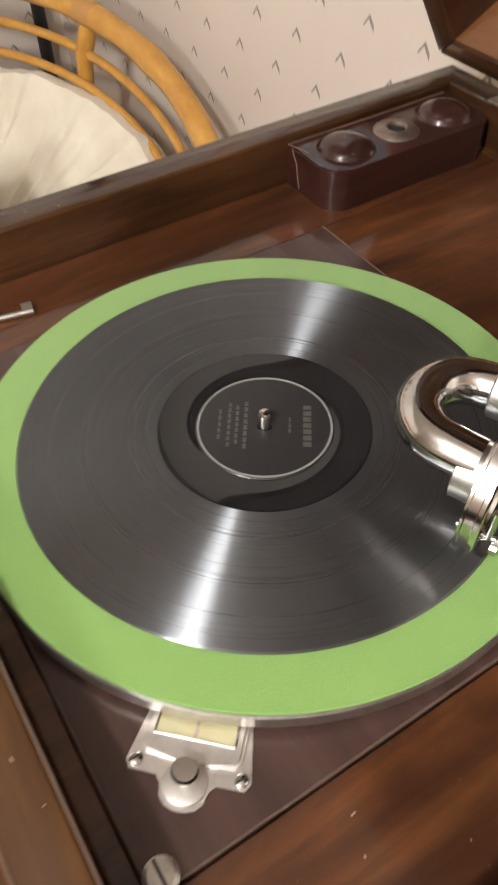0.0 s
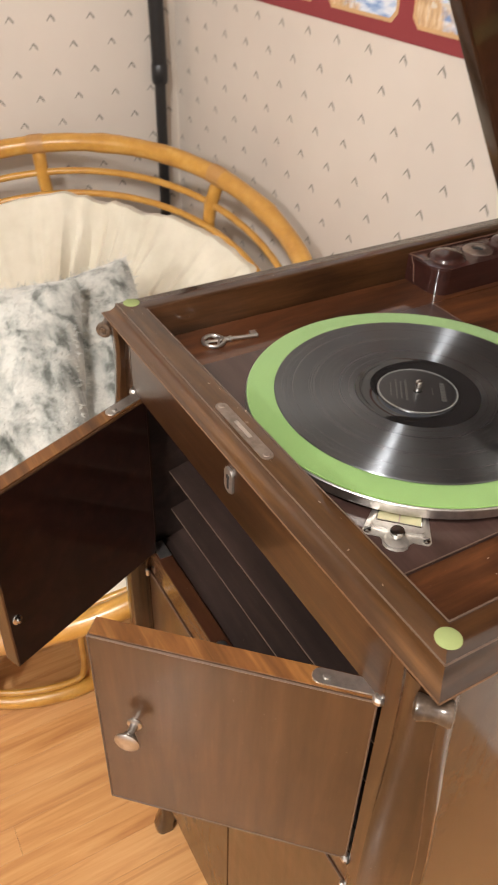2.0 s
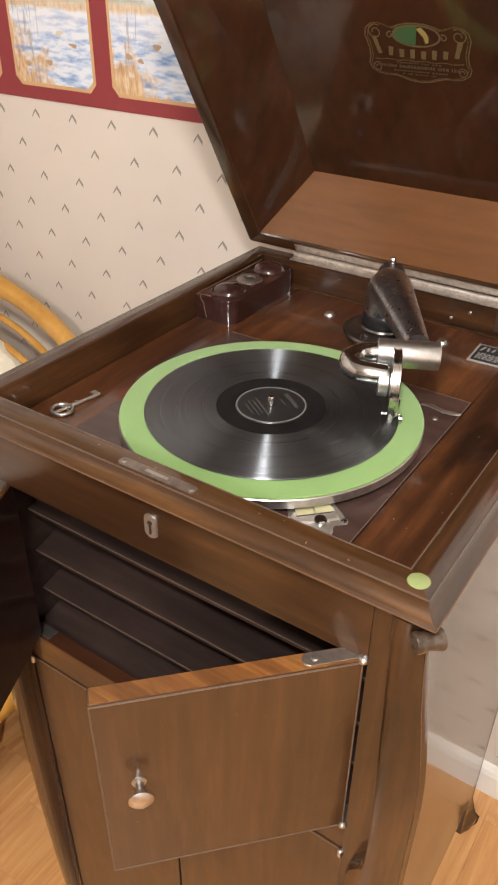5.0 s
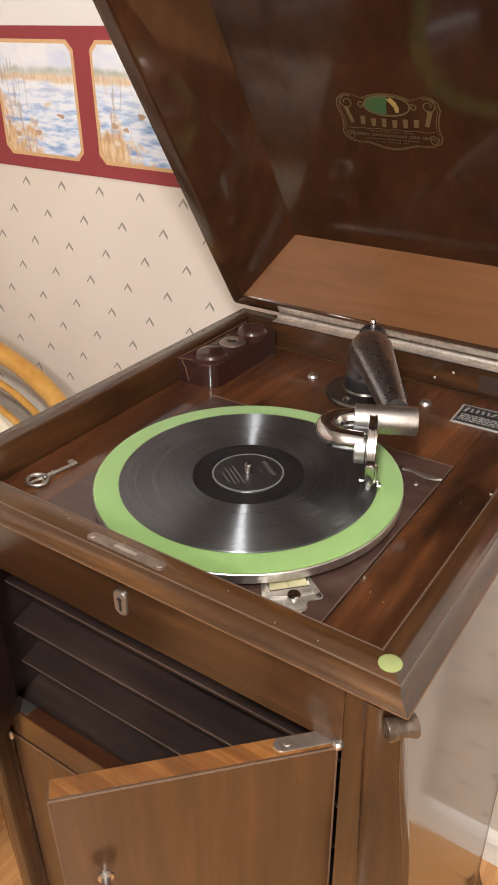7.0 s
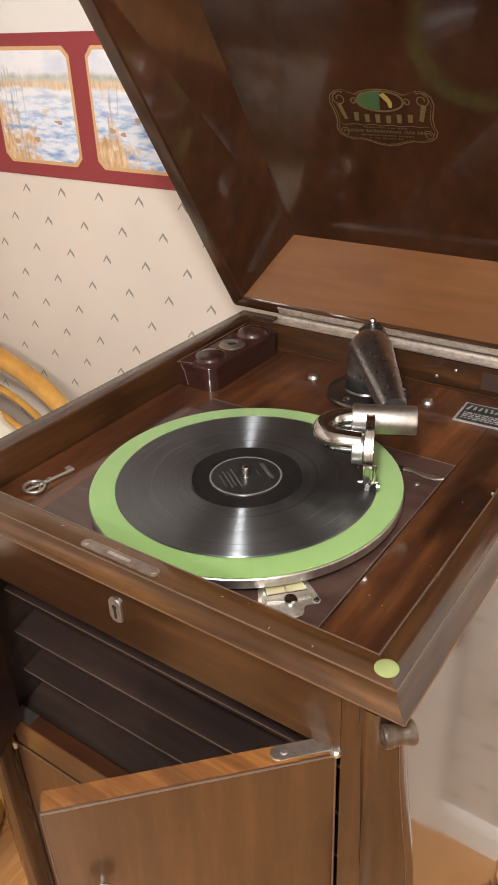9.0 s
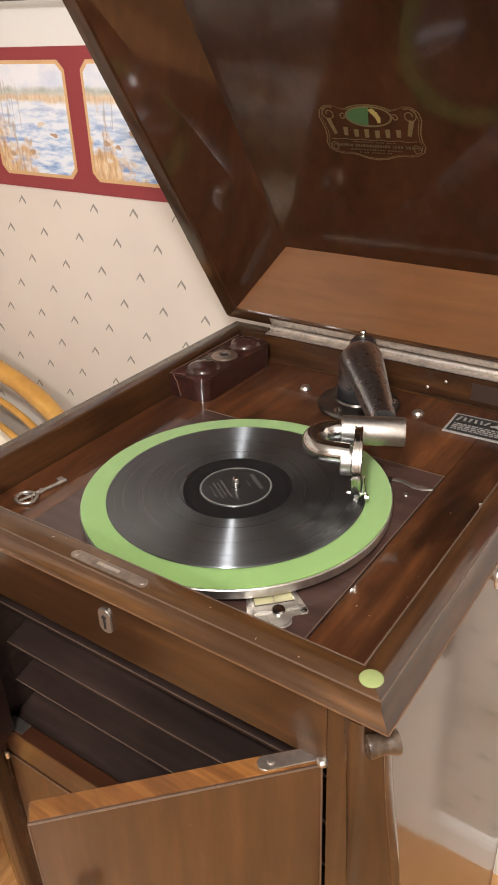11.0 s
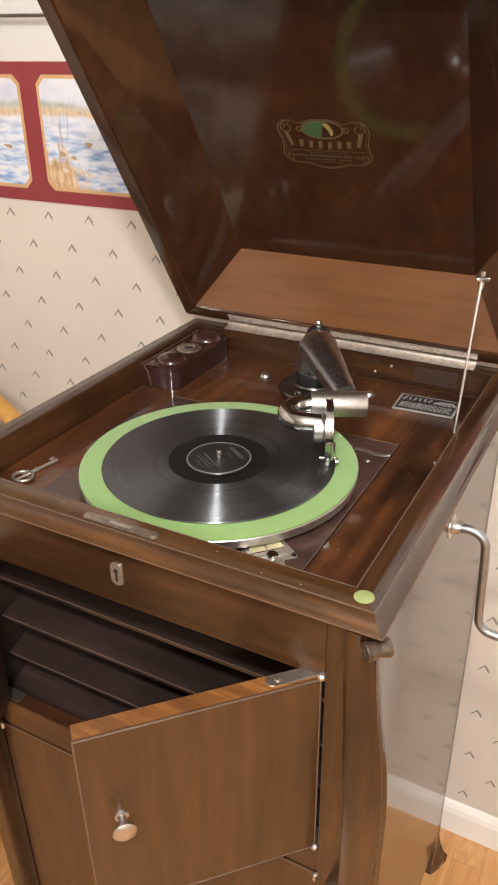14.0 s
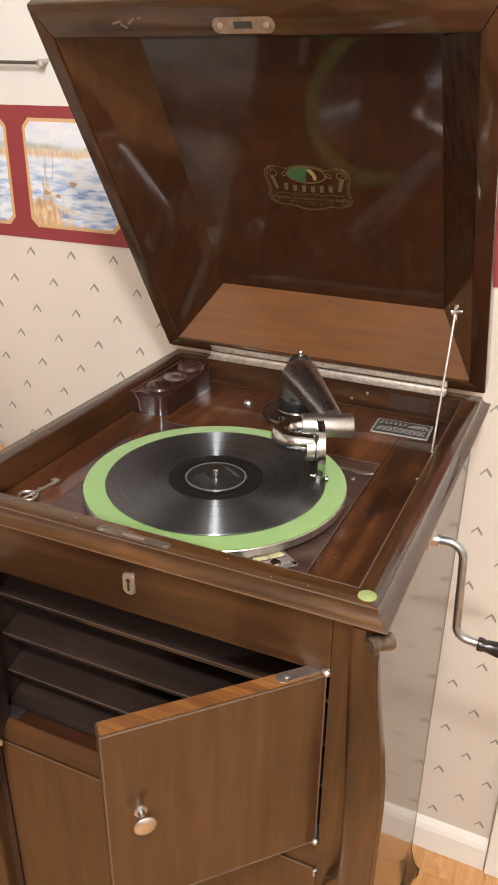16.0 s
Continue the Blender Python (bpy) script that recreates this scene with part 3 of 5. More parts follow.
# Light arrises of the well and the motor board: wear plus painted edge highlights.
worn = plain("worn_arris", (0.115, 0.072, 0.05), 0.4, 250, 0.9)
worn_orange = plain("worn_to_orange_wood", (0.135, 0.064, 0.028), 0.35, 120, 0.9)
for a, b in (((IX0, IY0, RIM - 0.0012), (IX1, IY0, RIM - 0.0012)), ((IX1, IY0, RIM - 0.0012), (IX1, IY1, RIM - 0.0012)), ((IX0, IY1 - 0.0005, DECK + 0.0005), (IX1, IY1 - 0.0005, DECK + 0.0005)), ((IX0 - 0.0236, IY0 - 0.0236, RIM - 0.0003), (IX1 + 0.0236, IY0 - 0.0236, RIM - 0.0003)), ((IX1 + 0.0236, IY0 - 0.0236, RIM - 0.0003), (IX1 + 0.0236, IY1 + 0.02, RIM - 0.0003)), ((IX0 - 0.0350, IY0 - 0.0350, RIM - 0.0136), (IX1 + 0.0350, IY0 - 0.0350, RIM - 0.0136)), ((IX1 + 0.0350, IY0 - 0.0350, RIM - 0.0136), (IX1 + 0.0350, IY1 + 0.02, RIM - 0.0136))):
    low = a[2] < RIM - 0.01 and a[2] > DECK + 0.01
    part("worn_arris", tube([a, b], 0.0008 if low else 0.0007, 6), worn_orange if low else worn, cab)

# Small chips in the varnish of the rim and the deck.
chip_m = plain("chipped_pale_wood", (0.26, 0.19, 0.145), 0.6, 300, 0.7)
rnd = random.Random(17)
flecks = []
for k in range(26):
    if k < 12:
        x, y, z = rnd.uniform(-0.235, 0.20), rnd.uniform(-0.183, -0.166), RIM
    elif k < 18:
        x, y, z = rnd.uniform(-0.243, -0.226), rnd.uniform(-0.16, 0.30), RIM
    else:
        x, y, z = rnd.uniform(0.165, 0.215), rnd.uniform(-0.14, 0.18), DECK
    w = rnd.uniform(0.0003, 0.0013)
    flecks.append(moved(box((-w, -0.0003, -0.0001), (w, 0.0003, 0.0002), 0), Matrix.Translation((x, y, z)) @ Matrix.Rotation(rnd.uniform(0, 3.1), 4, "Z")))
part("chipped_varnish", join(*flecks), chip_m, cab)["kind"] = "stuff"

# Carcase.
part("front_frieze", box((-0.208, FY, 0.952), (0.208, FY + 0.017, RIM - 0.0162), 0.001), wood_frieze, cab)
part("bottom_rail", box((-0.208, FY + 0.003, 0.690), (0.208, FY + 0.021, 0.7315), 0.0015), wood_rail, cab)
for s in (-1, 1):
    part("side_panel", box((SX - 0.016 if s > 0 else -SX, FY + 0.0155, 0.10), (SX if s > 0 else -SX + 0.016, BY - 0.006, RIM - 0.0162), 0.0004), wood_side, cab, "polished veneered side panel")
    part("chamber_side", box((0.2165 if s > 0 else -0.2215, FY + 0.0160, 0.690), (0.2215 if s > 0 else -0.2165, 0.10, 0.951), 0.0), wood_dark, cab)
part("back_panel", box((-SX + 0.017, BY - 0.014, 0.10), (SX - 0.017, BY - 0.004, RIM - 0.032), 0.001), wood_z, cab)
part("bottom_board", box((-SX + 0.017, FY + 0.02, 0.10), (SX - 0.017, BY - 0.016, 0.118), 0.001), wood_x, cab)
# Floor, back and top of the recess carry the painted shade.
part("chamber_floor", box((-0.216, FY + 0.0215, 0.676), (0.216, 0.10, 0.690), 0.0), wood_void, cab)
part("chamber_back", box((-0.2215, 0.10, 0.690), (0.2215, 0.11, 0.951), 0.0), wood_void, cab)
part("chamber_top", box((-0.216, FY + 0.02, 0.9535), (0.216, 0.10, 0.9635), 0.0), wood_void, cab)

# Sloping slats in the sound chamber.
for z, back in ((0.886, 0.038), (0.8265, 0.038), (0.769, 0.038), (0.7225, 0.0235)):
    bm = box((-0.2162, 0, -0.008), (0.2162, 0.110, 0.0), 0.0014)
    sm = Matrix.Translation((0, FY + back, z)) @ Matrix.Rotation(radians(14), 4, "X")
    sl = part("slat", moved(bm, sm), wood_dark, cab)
    # A pale tube paints the specular glint on the slat's front edge.
    part("worn_edge", moved(tube([(-0.215, 0.0002, -0.0006), (0.215, 0.0002, -0.0006)], 0.0006, 6), sm), worn, sl)

# Legs: corner posts with a scrolled top, a swelling knee and a small foot.
LEG = [(0, 0.012), (0.010, 0.019), (0.030, 0.020), (0.048, 0.012), (0.070, 0.007), (0.10, 0.007), (0.16, 0.011), (0.26, 0.017), (0.38, 0.022), (0.50, 0.024), (0.60, 0.025), (0.69, 0.0258), (0.702, 0.0259), (0.716, 0.0260),
       (0.733, 0.0262), (0.763, 0.0266), (0.80, 0.0268), (0.83, 0.0256), (0.865, 0.0224), (0.89, 0.0189), (0.916, 0.0152), (0.946, 0.0116), (0.970, 0.0096), (0.985, 0.0088), (1.000, 0.0092), (1.0178, 0.0115)]
# The bare edge of the leg against the flat stile beside it: height and place.
LEG_EDGE = [(0.0, -0.0095), (0.69, -0.0095), (0.702, -0.006), (0.716, 0.0032), (0.733, 0.0072), (0.76, 0.0085), (0.80, 0.0076), (0.83, 0.0060), (0.88, 0.0024), (0.94, -0.0012), (1.0, -0.0046), (1.1, -0.0046)]


def leg(sx, sy):
    """A curved leg at a corner, its sharp arris on the diagonal; the rear ones are straight above the foot."""
    bm = bmesh.new()
    rows = []
    cx, cy = 0.228 * sx, (FY + 0.010 if sy < 0 else BY - 0.010)
    f = 0.010
    for z, e in LEG:
        if sy > 0 and z > 0.09:
            e = 0.002
        w = 0.0100 if sy < 0 else 0.016
        w = w if z > 0.12 else 0.004 + (w - 0.004) * z / 0.12
        edge = max(float(np.interp(z, [a for a, _ in LEG_EDGE], [b for _, b in LEG_EDGE])), 0.0005 - w)
        if sy < 0:
            pts = [(-w, -w), (-w, f - 0.0030), (edge, f - 0.0030), (edge + 0.0006, f + 0.50 * e), (edge + 0.0026, f + 0.68 * e), (0.5 * edge + 0.5 * (f - 0.002 + 0.15 * e), f + 0.76 * e), (f - 0.002 + 0.15 * e, f + 0.75 * e),
                   (f + 0.55 * e + 0.001, f + 0.45 * e - 0.002), (f + 0.90 * e + 0.0025, 0.004), (f + e + 0.003, -0.003), (f + 0.93 * e + 0.002, -0.010), (f + 0.55 * e, -0.0185), (f - 0.003, -0.0255), (f - 0.003, -w)]
        else:
            half = [(-w, -w), (-w, f), (-min(w, 0.006), f + 0.0003), (0.002, f + 0.30 * e), (0.008, f + 0.62 * e), (f + 0.72 * e, f + 0.80 * e), (f + 0.86 * e, f + 0.86 * e), (f + e, f + e)]
            pts = half + [(b, a) for a, b in half[-2:0:-1]]
        rows.append([bm.verts.new((cx + sx * px, cy + sy * py, z)) for px, py in pts])
    n = len(rows[0])
    for a, b in zip(rows, rows[1:]):
        for k in range(n):
            bm.faces.new((a[k], a[(k + 1) % n], b[(k + 1) % n], b[k]))
    bm.faces.new(rows[0])
    bm.faces.new(rows[-1][::-1])
    lg = part("leg", bm, wood_leg, cab, "curved mahogany leg with a scrolled top" if sy < 0 else "straight rear leg with a small foot", smooth=True)
    if sy < 0:
        c = Vector((cx + sx * 0.0240, cy + sy * 0.0155, 1.0070))
        ax = Vector((sx, -sy, 0)).normalized()
        curl = lathe([(a * 0.80, b * 0.82) for a, b in ((0, -0.0135), (0.0035, -0.0142), (0.0045, -0.0130), (0.0065, -0.0140), (0.0098, -0.0128), (0.0105, -0.0105), (0.0094, -0.006), (0.0084, 0), (0.0094, 0.006), (0.0105, 0.0105), (0.0098, 0.0128), (0.0065, 0.0140), (0.0045, 0.0130), (0.0035, 0.0142), (0, 0.0135))], 24, to_axis(c, ax))
        part("scroll", curl, wood_scroll, lg, "worn lighter scroll", smooth=True)
        # A lighter tube paints the glossy highlight that runs down the leg.
        for kx, fx, ky, fy, rr in ((0.0025, 0.90, -0.006, 0.0, 0.0005),):
            run = [(cx + sx * (f + kx + fx * e), cy + sy * (f + ky + fy * e), z) for z, e in LEG if 0.08 < z < 1.0]
            part("worn_edge", tube(run, rr, 6), wood_rim, lg, smooth=True)
        part("stile", box((0.2085 if sx > 0 else -0.2372, FY, 0.10), (0.2372 if sx > 0 else -0.2085, FY + 0.0152, 1.0176), 0.0), wood_leg, lg)
    return lg


for sx in (-1, 1):
    for sy in (-1, 1):
        leg(sx, sy)

# Lower doors, closed.
for s in (-1, 1):
    x0, x1 = (0.0012, 0.2078) if s > 0 else (-0.2078, -0.0012)
    d = part("lower_door", box((x0, FY + 0.0015, 0.13), (x1, FY + 0.02, 0.6885), 0.0012), wood_door, cab, "closed polished lower door")
    part("worn_edge", tube([(x0 + 0.001, FY + 0.0018, 0.6882), (x1 - 0.001, FY + 0.0018, 0.6882)], 0.0008, 6), worn, d, "worn light top edge")
    for z in (0.687, 0.16):
        part("hinge", lathe([(0, -0.005), (0.0026, -0.004), (0.0026, 0.004), (0, 0.005)], 12, Matrix.Translation((s * 0.207, FY - 0.0005, z))), nickel_dull, d)


def upper_door(s, degrees):
    """A small open door on pin hinges, with a turned knob; s is the side it hangs on."""
    w, z0, z1, th = 0.206, 0.735, 0.953, 0.018
    hx, hy = s * 0.206, FY - 0.001
    ang = radians(degrees) * s
    m = Matrix.Translation((hx, hy, 0)) @ Matrix.Rotation(ang, 4, "Z")
    x0, x1 = sorted((0, -s * w))
    d = part("upper_door", moved(box((x0, 0.0, z0), (x1, th, z1 - 0.0015), 0.0016), m), wood_door, cab, "open polished mahogany door")
    part("top_edge", moved(box((x0 + 0.0015, 0.0015, z1 - 0.0016), (x1 - 0.0015, th - 0.0015, z1), 0.0004), m), wood_edge, d, "worn reddish top edge")
    ins = 0.0008
    cor = [(x0 + ins, -0.0001, z0 + ins), (x1 - ins, -0.0001, z0 + ins), (x1 - ins, -0.0001, z1 - 0.002), (x0 + ins, -0.0001, z1 - 0.002)]
    part("worn_edge", moved(join(*[tube([cor[k], cor[(k + 1) % 4]], 0.0008, 6) for k in range(4)]), m), worn, d, "worn light edge line")
    part("door_lining", moved(box((x0 + 0.002, th, z0 + 0.002), (x1 - 0.002, th + 0.0006, z1 - 0.003), 0.0002), m), wood_inner, d, "darker red-brown inner face")
    hx0, hx1 = sorted((-s * 0.002, -s * 0.046))
    for z in (z1, z0 - 0.0012):
        hp = join(slab(rounded(hx0, hx1, 0.0028, th - 0.0028, 0.0058, 6, (0, 1) if s > 0 else (2, 3)), z, z + 0.0012, 0.0004), lathe([(0, 0), (0.0045, 0), (0.0045, 0.003), (0.003, 0.005), (0, 0.0055)], 14, Matrix.Translation((0, 0.001, z - 0.001))),
                  lathe([(0, 0), (0.003, 0), (0.0025, 0.0012), (0, 0.0015)], 12, Matrix.Translation((-s * 0.036, th / 2, z + 0.0012))))
        part("pin_hinge", moved(hp, m), nickel_dull, d, "dull nickel pin hinge plate")
    kx, kz = -s * 0.176, 0.8555
    kp = [(0, 0), (0.0062, 0), (0.0060, 0.0012), (0.0036, 0.0022), (0.0030, 0.005), (0.0034, 0.0085), (0.0056, 0.0105), (0.0060, 0.0128), (0.0046, 0.0134), (0.0050, 0.0142), (0.0096, 0.0152), (0.0100, 0.0168), (0.0080, 0.0184), (0.004, 0.0192), (0, 0.0194)]
    part("knob", moved(lathe(kp, 28, to_axis((kx, -0.0002, kz), (0, -1, 0))), m), nickel_dull, d, "turned dull nickel knob", smooth=True)
    cx = -s * 0.196
    part("catch", moved(lathe([(0, 0), (0.006, 0), (0.0055, 0.002), (0.003, 0.003), (0.0025, 0.005), (0, 0.006)], 16, to_axis((cx, th, 0.80), (0, 1, 0))), m), nickel, d, "small ball catch")
    return d


upper_door(1, 46)
upper_door(-1, 66)
part("strike", lathe([(0, 0), (0.007, 0), (0.0065, 0.002), (0.003, 0.003), (0, 0.0032)], 18, to_axis((-0.034, FY + 0.010, 0.7314), (0, 0, 1))), nickel_dull, cab, "round brass strike on the rail")
for s in (-1, 1):
    part("pivot_plate", box((s * 0.193 - 0.014, FY + 0.006, 0.7312), (s * 0.193 + 0.014, FY + 0.0205, 0.7326), 0.0004), nickel_dull, cab)

# Lock parts and felt dots on the rim.
lock = [(0.036 * cx + 0.0052 * math.cos(a), -0.177 + 0.0052 * math.sin(a)) for cx, a0 in ((1, -90), (-1, 90)) for a in [radians(a0 + 180 * k / 10) for k in range(11)]]
lp = part("lock_plate", slab(lock, RIM - 0.001, RIM + 0.0009, 0.0003), tarnish, cab, "long dull nickel lock plate")
part("lock_slot", box((-0.012, -0.1788, RIM + 0.0008), (0.012, -0.1755, RIM + 0.0016), 0.0003), brass_dull, lp)
for x in (-0.036, 0.036):
    part("screw", lathe([(0, 0), (0.003, 0), (0.0026, 0.0006), (0, 0.0008)], 14, Matrix.Translation((x, -0.177, RIM + 0.0008))), tarnish, lp)
esc = moved(slab(rounded(-0.0066, 0.0066, -0.0125, 0.0115, 0.0045, 5), 0, 0.0022, 0.0006), Matrix.Translation((0, FY, 0.9885)) @ Matrix.Rotation(radians(90), 4, "X"))
ep = part("escutcheon", esc, satin, cab, "small nickel keyhole plate")
part("keyhole", join(box((-0.0012, FY - 0.0028, 0.980), (0.0012, FY - 0.0018, 0.991), 0.0002), lathe([(0, 0), (0.0024, 0), (0.0024, 0.0007), (0, 0.0007)], 14, to_axis((0, FY - 0.0022, 0.992), (0, -1, 0)))), plate_black, ep)
for x in (-0.2385, 0.2315):
    part("felt_dot", lathe([(0, RIM - 0.0005), (0.0084, RIM - 0.0005), (0.0082, RIM + 0.0004), (0.0075, RIM + 0.0008), (0, RIM + 0.0009)], 28, Matrix.Translation((x, -0.1710, 0))), dot_m, cab, "round yellow-green felt bumper", smooth=True)

# Deck boards round the motor board.
MX, MY0, MY1 = 0.1555, -0.150, 0.153
G = 0.0006
part("deck_board", box((IX0, IY0, DECK - 0.008), (-MX - G, IY1, DECK), 0.0008), wood_deck, cab)
part("deck_board", box((MX + G, IY0, DECK - 0.008), (IX1, IY1, DECK), 0.0008), wood_deck, cab)
part("deck_board", box((-MX - G + 0.0002, IY0, DECK - 0.008), (MX + G - 0.0002, MY0 - G, DECK), 0.0008), wood_deck, cab)
part("deck_board", box((-MX - G + 0.0002, MY1 + G, DECK - 0.008), (MX + G - 0.0002, IY1, DECK), 0.0008), wood_deck, cab)
motor = part("motor_board", box((-MX, MY0, DECK - 0.010), (MX, MY1, DECK + 0.0012), 0.0016), wood_motor, cab, "dull purple-brown motor board")
edge_z = DECK + 0.0010
# Light lines for the board's worn edge and its lit bevel.
for a, b in (((MX - 0.0008, MY0, edge_z), (MX - 0.0008, MY1, edge_z)), ((-MX, MY0 + 0.0008, edge_z), (MX, MY0 + 0.0008, edge_z)), ((-MX, MY1 - 0.0008, edge_z), (MX, MY1 - 0.0008, edge_z))):
    part("worn_arris", tube([a, b], 0.0006, 6), worn, motor)
sc = lathe([(0, 0), (0.0072, 0), (0.007, 0.0010), (0.005, 0.0018), (0, 0.0021)], 22, Matrix.Translation((0.1500, -0.1435, DECK + 0.0011)))
so = part("deck_screw", sc, nickel_dull, cab, "large slotted screw")
part("slot", box((0.1440, -0.1442, DECK + 0.0027), (0.1560, -0.1428, DECK + 0.0034), 0), plate_black, so)
for z, x0, x1 in ((DECK, IX0, IX1),):
    part("deck_bead", box((x0, IY1 - 0.004, z), (x1, IY1, z + 0.003), 0.001), wood_x, cab)

# Needle box in the corner.
BX0, BX1, BY0, BY1, BZ = -0.2210, -0.164, 0.166, 0.322, 1.0275


wood_box = wood("plum_polished_box", (0.014, 0.0042, 0.0034), (0.026, 0.0078, 0.006), (0.046, 0.0140, 0.0105), "y", 0.07, 1.0, 1.0, 0.3)
nb = part("needle_box", slab(rounded(BX0, BX1, BY0, BY1, 0.017, 8, (2, 3)), DECK, BZ, 0.0018), wood_box, cab, "dark polished needle box with two bowls", smooth=True)
bowl = [(0.0235, 0.0), (0.0222, 0.0006)] + [(0.0212 * math.cos(radians(a)), 0.0010 + 0.0088 * math.sin(radians(a))) for a in (4, 12, 22, 33, 45, 58, 72)] + [(0, 0.0098)]
for y in (0.198, 0.293):
    part("needle_cup", lathe(bowl, 32, Matrix.Translation((-0.1915, y, BZ - 0.0006))), wood_box, nb, smooth=True)
part("cup_ring", lathe([(0.0066, 0.0), (0.0068, 0.0026), (0.0080, 0.0034), (0.0155, 0.0026), (0.0178, 0.0008), (0.0178, 0)], 32, Matrix.Translation((-0.1915, 0.2455, BZ - 0.0002))), tarnish, nb, "dull metal ring round a dark hole", smooth=True)
part("cup_hole", lathe([(0, 0.0008), (0.0072, 0.0008), (0.0072, 0), (0, 0)], 24, Matrix.Translation((-0.1915, 0.2455, BZ))), hole_black, nb)
crack = tube([(-0.214, BY0 - 0.0003, BZ - 0.0005), (-0.212, BY0 - 0.0004, BZ - 0.006), (-0.2085, BY0 - 0.0004, BZ - 0.010), (-0.207, BY0 - 0.0004, BZ - 0.019), (-0.2045, BY0 - 0.0004, DECK + 0.003)], 0.0006, 6)
part("crack", join(crack, tube([(-0.2195, 0.168, BZ + 0.0002), (-0.2190, 0.24, BZ + 0.0003), (-0.2195, 0.318, BZ + 0.0002)], 0.0007, 6), tube([(-0.2205, BY0, BZ), (-0.205, BY0 + 0.0035, BZ + 0.0002), (-0.199, BY0 + 0.004, BZ + 0.0002)], 0.0005, 6)), crack_m, nb)

# Turntable.
PT = 1.0132
tt = part("turntable", lathe([(0, 1.0010), (0.142, 1.0010), (0.150, 1.0020), (0.1522, 1.0035), (0.1522, PT - 0.0016), (0.1514, PT - 0.0006), (0.146, PT - 0.0006), (0, PT - 0.0006)], 120), nickel_dull, cab, "nickel-rimmed turntable with green felt", smooth=True)
part("felt", lathe([(0, PT - 0.0004), (0.1508, PT - 0.0004), (0.1514, PT + 0.0002), (0.1508, PT + 0.0009), (0, PT + 0.0010)], 120), felt_m, tt, "bright green felt", smooth=True)
part("spindle", lathe([(0.0036, PT), (0.0036, PT + 0.0115), (0.0026, PT + 0.0135), (0, PT + 0.0142)], 18), nickel, tt, "steel spindle", smooth=True)
part("shaft", lathe([(0.011, DECK), (0.011, 1.0009), (0, 1.0009)], 20), iron, tt)

# The record on the felt.
rec = thing("gramophone_record", (0, 0, PT + 0.001), "black ten-inch shellac disc lying on green felt", "record")
R0 = PT + 0.0011
part("grooved_disc", lathe([(0.0555, R0 + 0.0003), (0.0555, R0 + 0.0024), (0.1245, R0 + 0.0024), (0.1262, R0 + 0.0021), (0.1270, R0 + 0.0012), (0.1262, R0 + 0.0003), (0.0555, R0 + 0.0003)], 140), groove_m, rec, "grooved black playing surface", smooth=True)
part("run_out", lathe([(0.0040, R0 + 0.0003), (0.0040, R0 + 0.0022), (0.0365, R0 + 0.0022), (0.0375, R0 + 0.0025), (0.0552, R0 + 0.0025), (0.0552, R0 + 0.0003)], 96), smooth_m, rec, "smooth glossy band", smooth=True)
lab = part("label", lathe([(0.0040, R0 + 0.0022), (0.0040, R0 + 0.0028), (0.0355, R0 + 0.0028), (0.0360, R0 + 0.0022)], 72), label_m, rec, "black paper label with faded silver print")
part("label_ring", lathe([(0.0340, R0 + 0.0028), (0.0340, R0 + 0.0031), (0.0352, R0 + 0.0031), (0.0352, R0 + 0.0028)], 72), ring_ink, lab)
bars = []
for y, w, h in ((0.022, 0.030, 0.0042), (0.013, 0.012, 0.0012), (-0.010, 0.034, 0.0018), (-0.0145, 0.028, 0.0014), (-0.0185, 0.032, 0.0014), (-0.0235, 0.022, 0.0012)):
    n = max(3, int(w / 0.004))
    for k in range(n):
        x = -w / 2 + w * (k + 0.5) / n
        bars.append(box((x - w / n * 0.36, y - h / 2, R0 + 0.0028), (x + w / n * 0.36, y + h / 2, R0 + 0.0030), 0))
part("label_lettering", moved(join(*bars), Matrix.Rotation(radians(-35), 4, "Z")), label_ink, lab)["kind"] = "stuff"

# Speed regulator at the corner of the motor board.
rg0 = Vector((0.116, -0.110, DECK + 0.0006))
rgm = Matrix.Translation(rg0) @ Matrix.Rotation(radians(45.5), 4, "Z")
shape = [(-0.021, 0.016), (0.021, 0.016), (0.0255, -0.010), (0.0235, -0.0135), (0.012, -0.0135), (0.0098, -0.0160), (0.0090, -0.0210), (0.0062, -0.0240), (0.0022, -0.0254), (-0.0022, -0.0254), (-0.0062, -0.0240), (-0.0090, -0.0210), (-0.0098, -0.0160), (-0.012, -0.0135), (-0.0235, -0.0135), (-0.0255, -0.010)]
reg = part("speed_regulator", moved(slab(shape, 0, 0.0014, 0.0004), rgm), satin, cab, "shaped nickel speed regulator plate")
hood = [(-0.0205, 0.0150), (0.0205, 0.0150), (0.0205, -0.0035), (0.0185, -0.0065), (0.0060, -0.0075), (-0.0060, -0.0075), (-0.0185, -0.0065), (-0.0205, -0.0035)]
part("window_hood", moved(slab(hood, 0.0013, 0.0040, 0.0014), rgm), satin, reg, "raised nickel window hood", smooth=True)
part("scale", moved(slab([(-0.0155, 0.0125), (0.0155, 0.0125), (0.0160, 0.0015), (-0.0160, 0.0015)], 0.0038, 0.0042), rgm), scale_m, reg, "yellowed scale behind a window")
frame_pts = [(-0.0162, 0.0130, 0.0042), (0.0162, 0.0130, 0.0042), (0.0167, 0.0010, 0.0042), (-0.0167, 0.0010, 0.0042)]
part("window_lip", moved(join(*[tube([frame_pts[k], frame_pts[(k + 1) % 4]], 0.0006, 8) for k in range(4)]), rgm), nickel, reg, smooth=True)
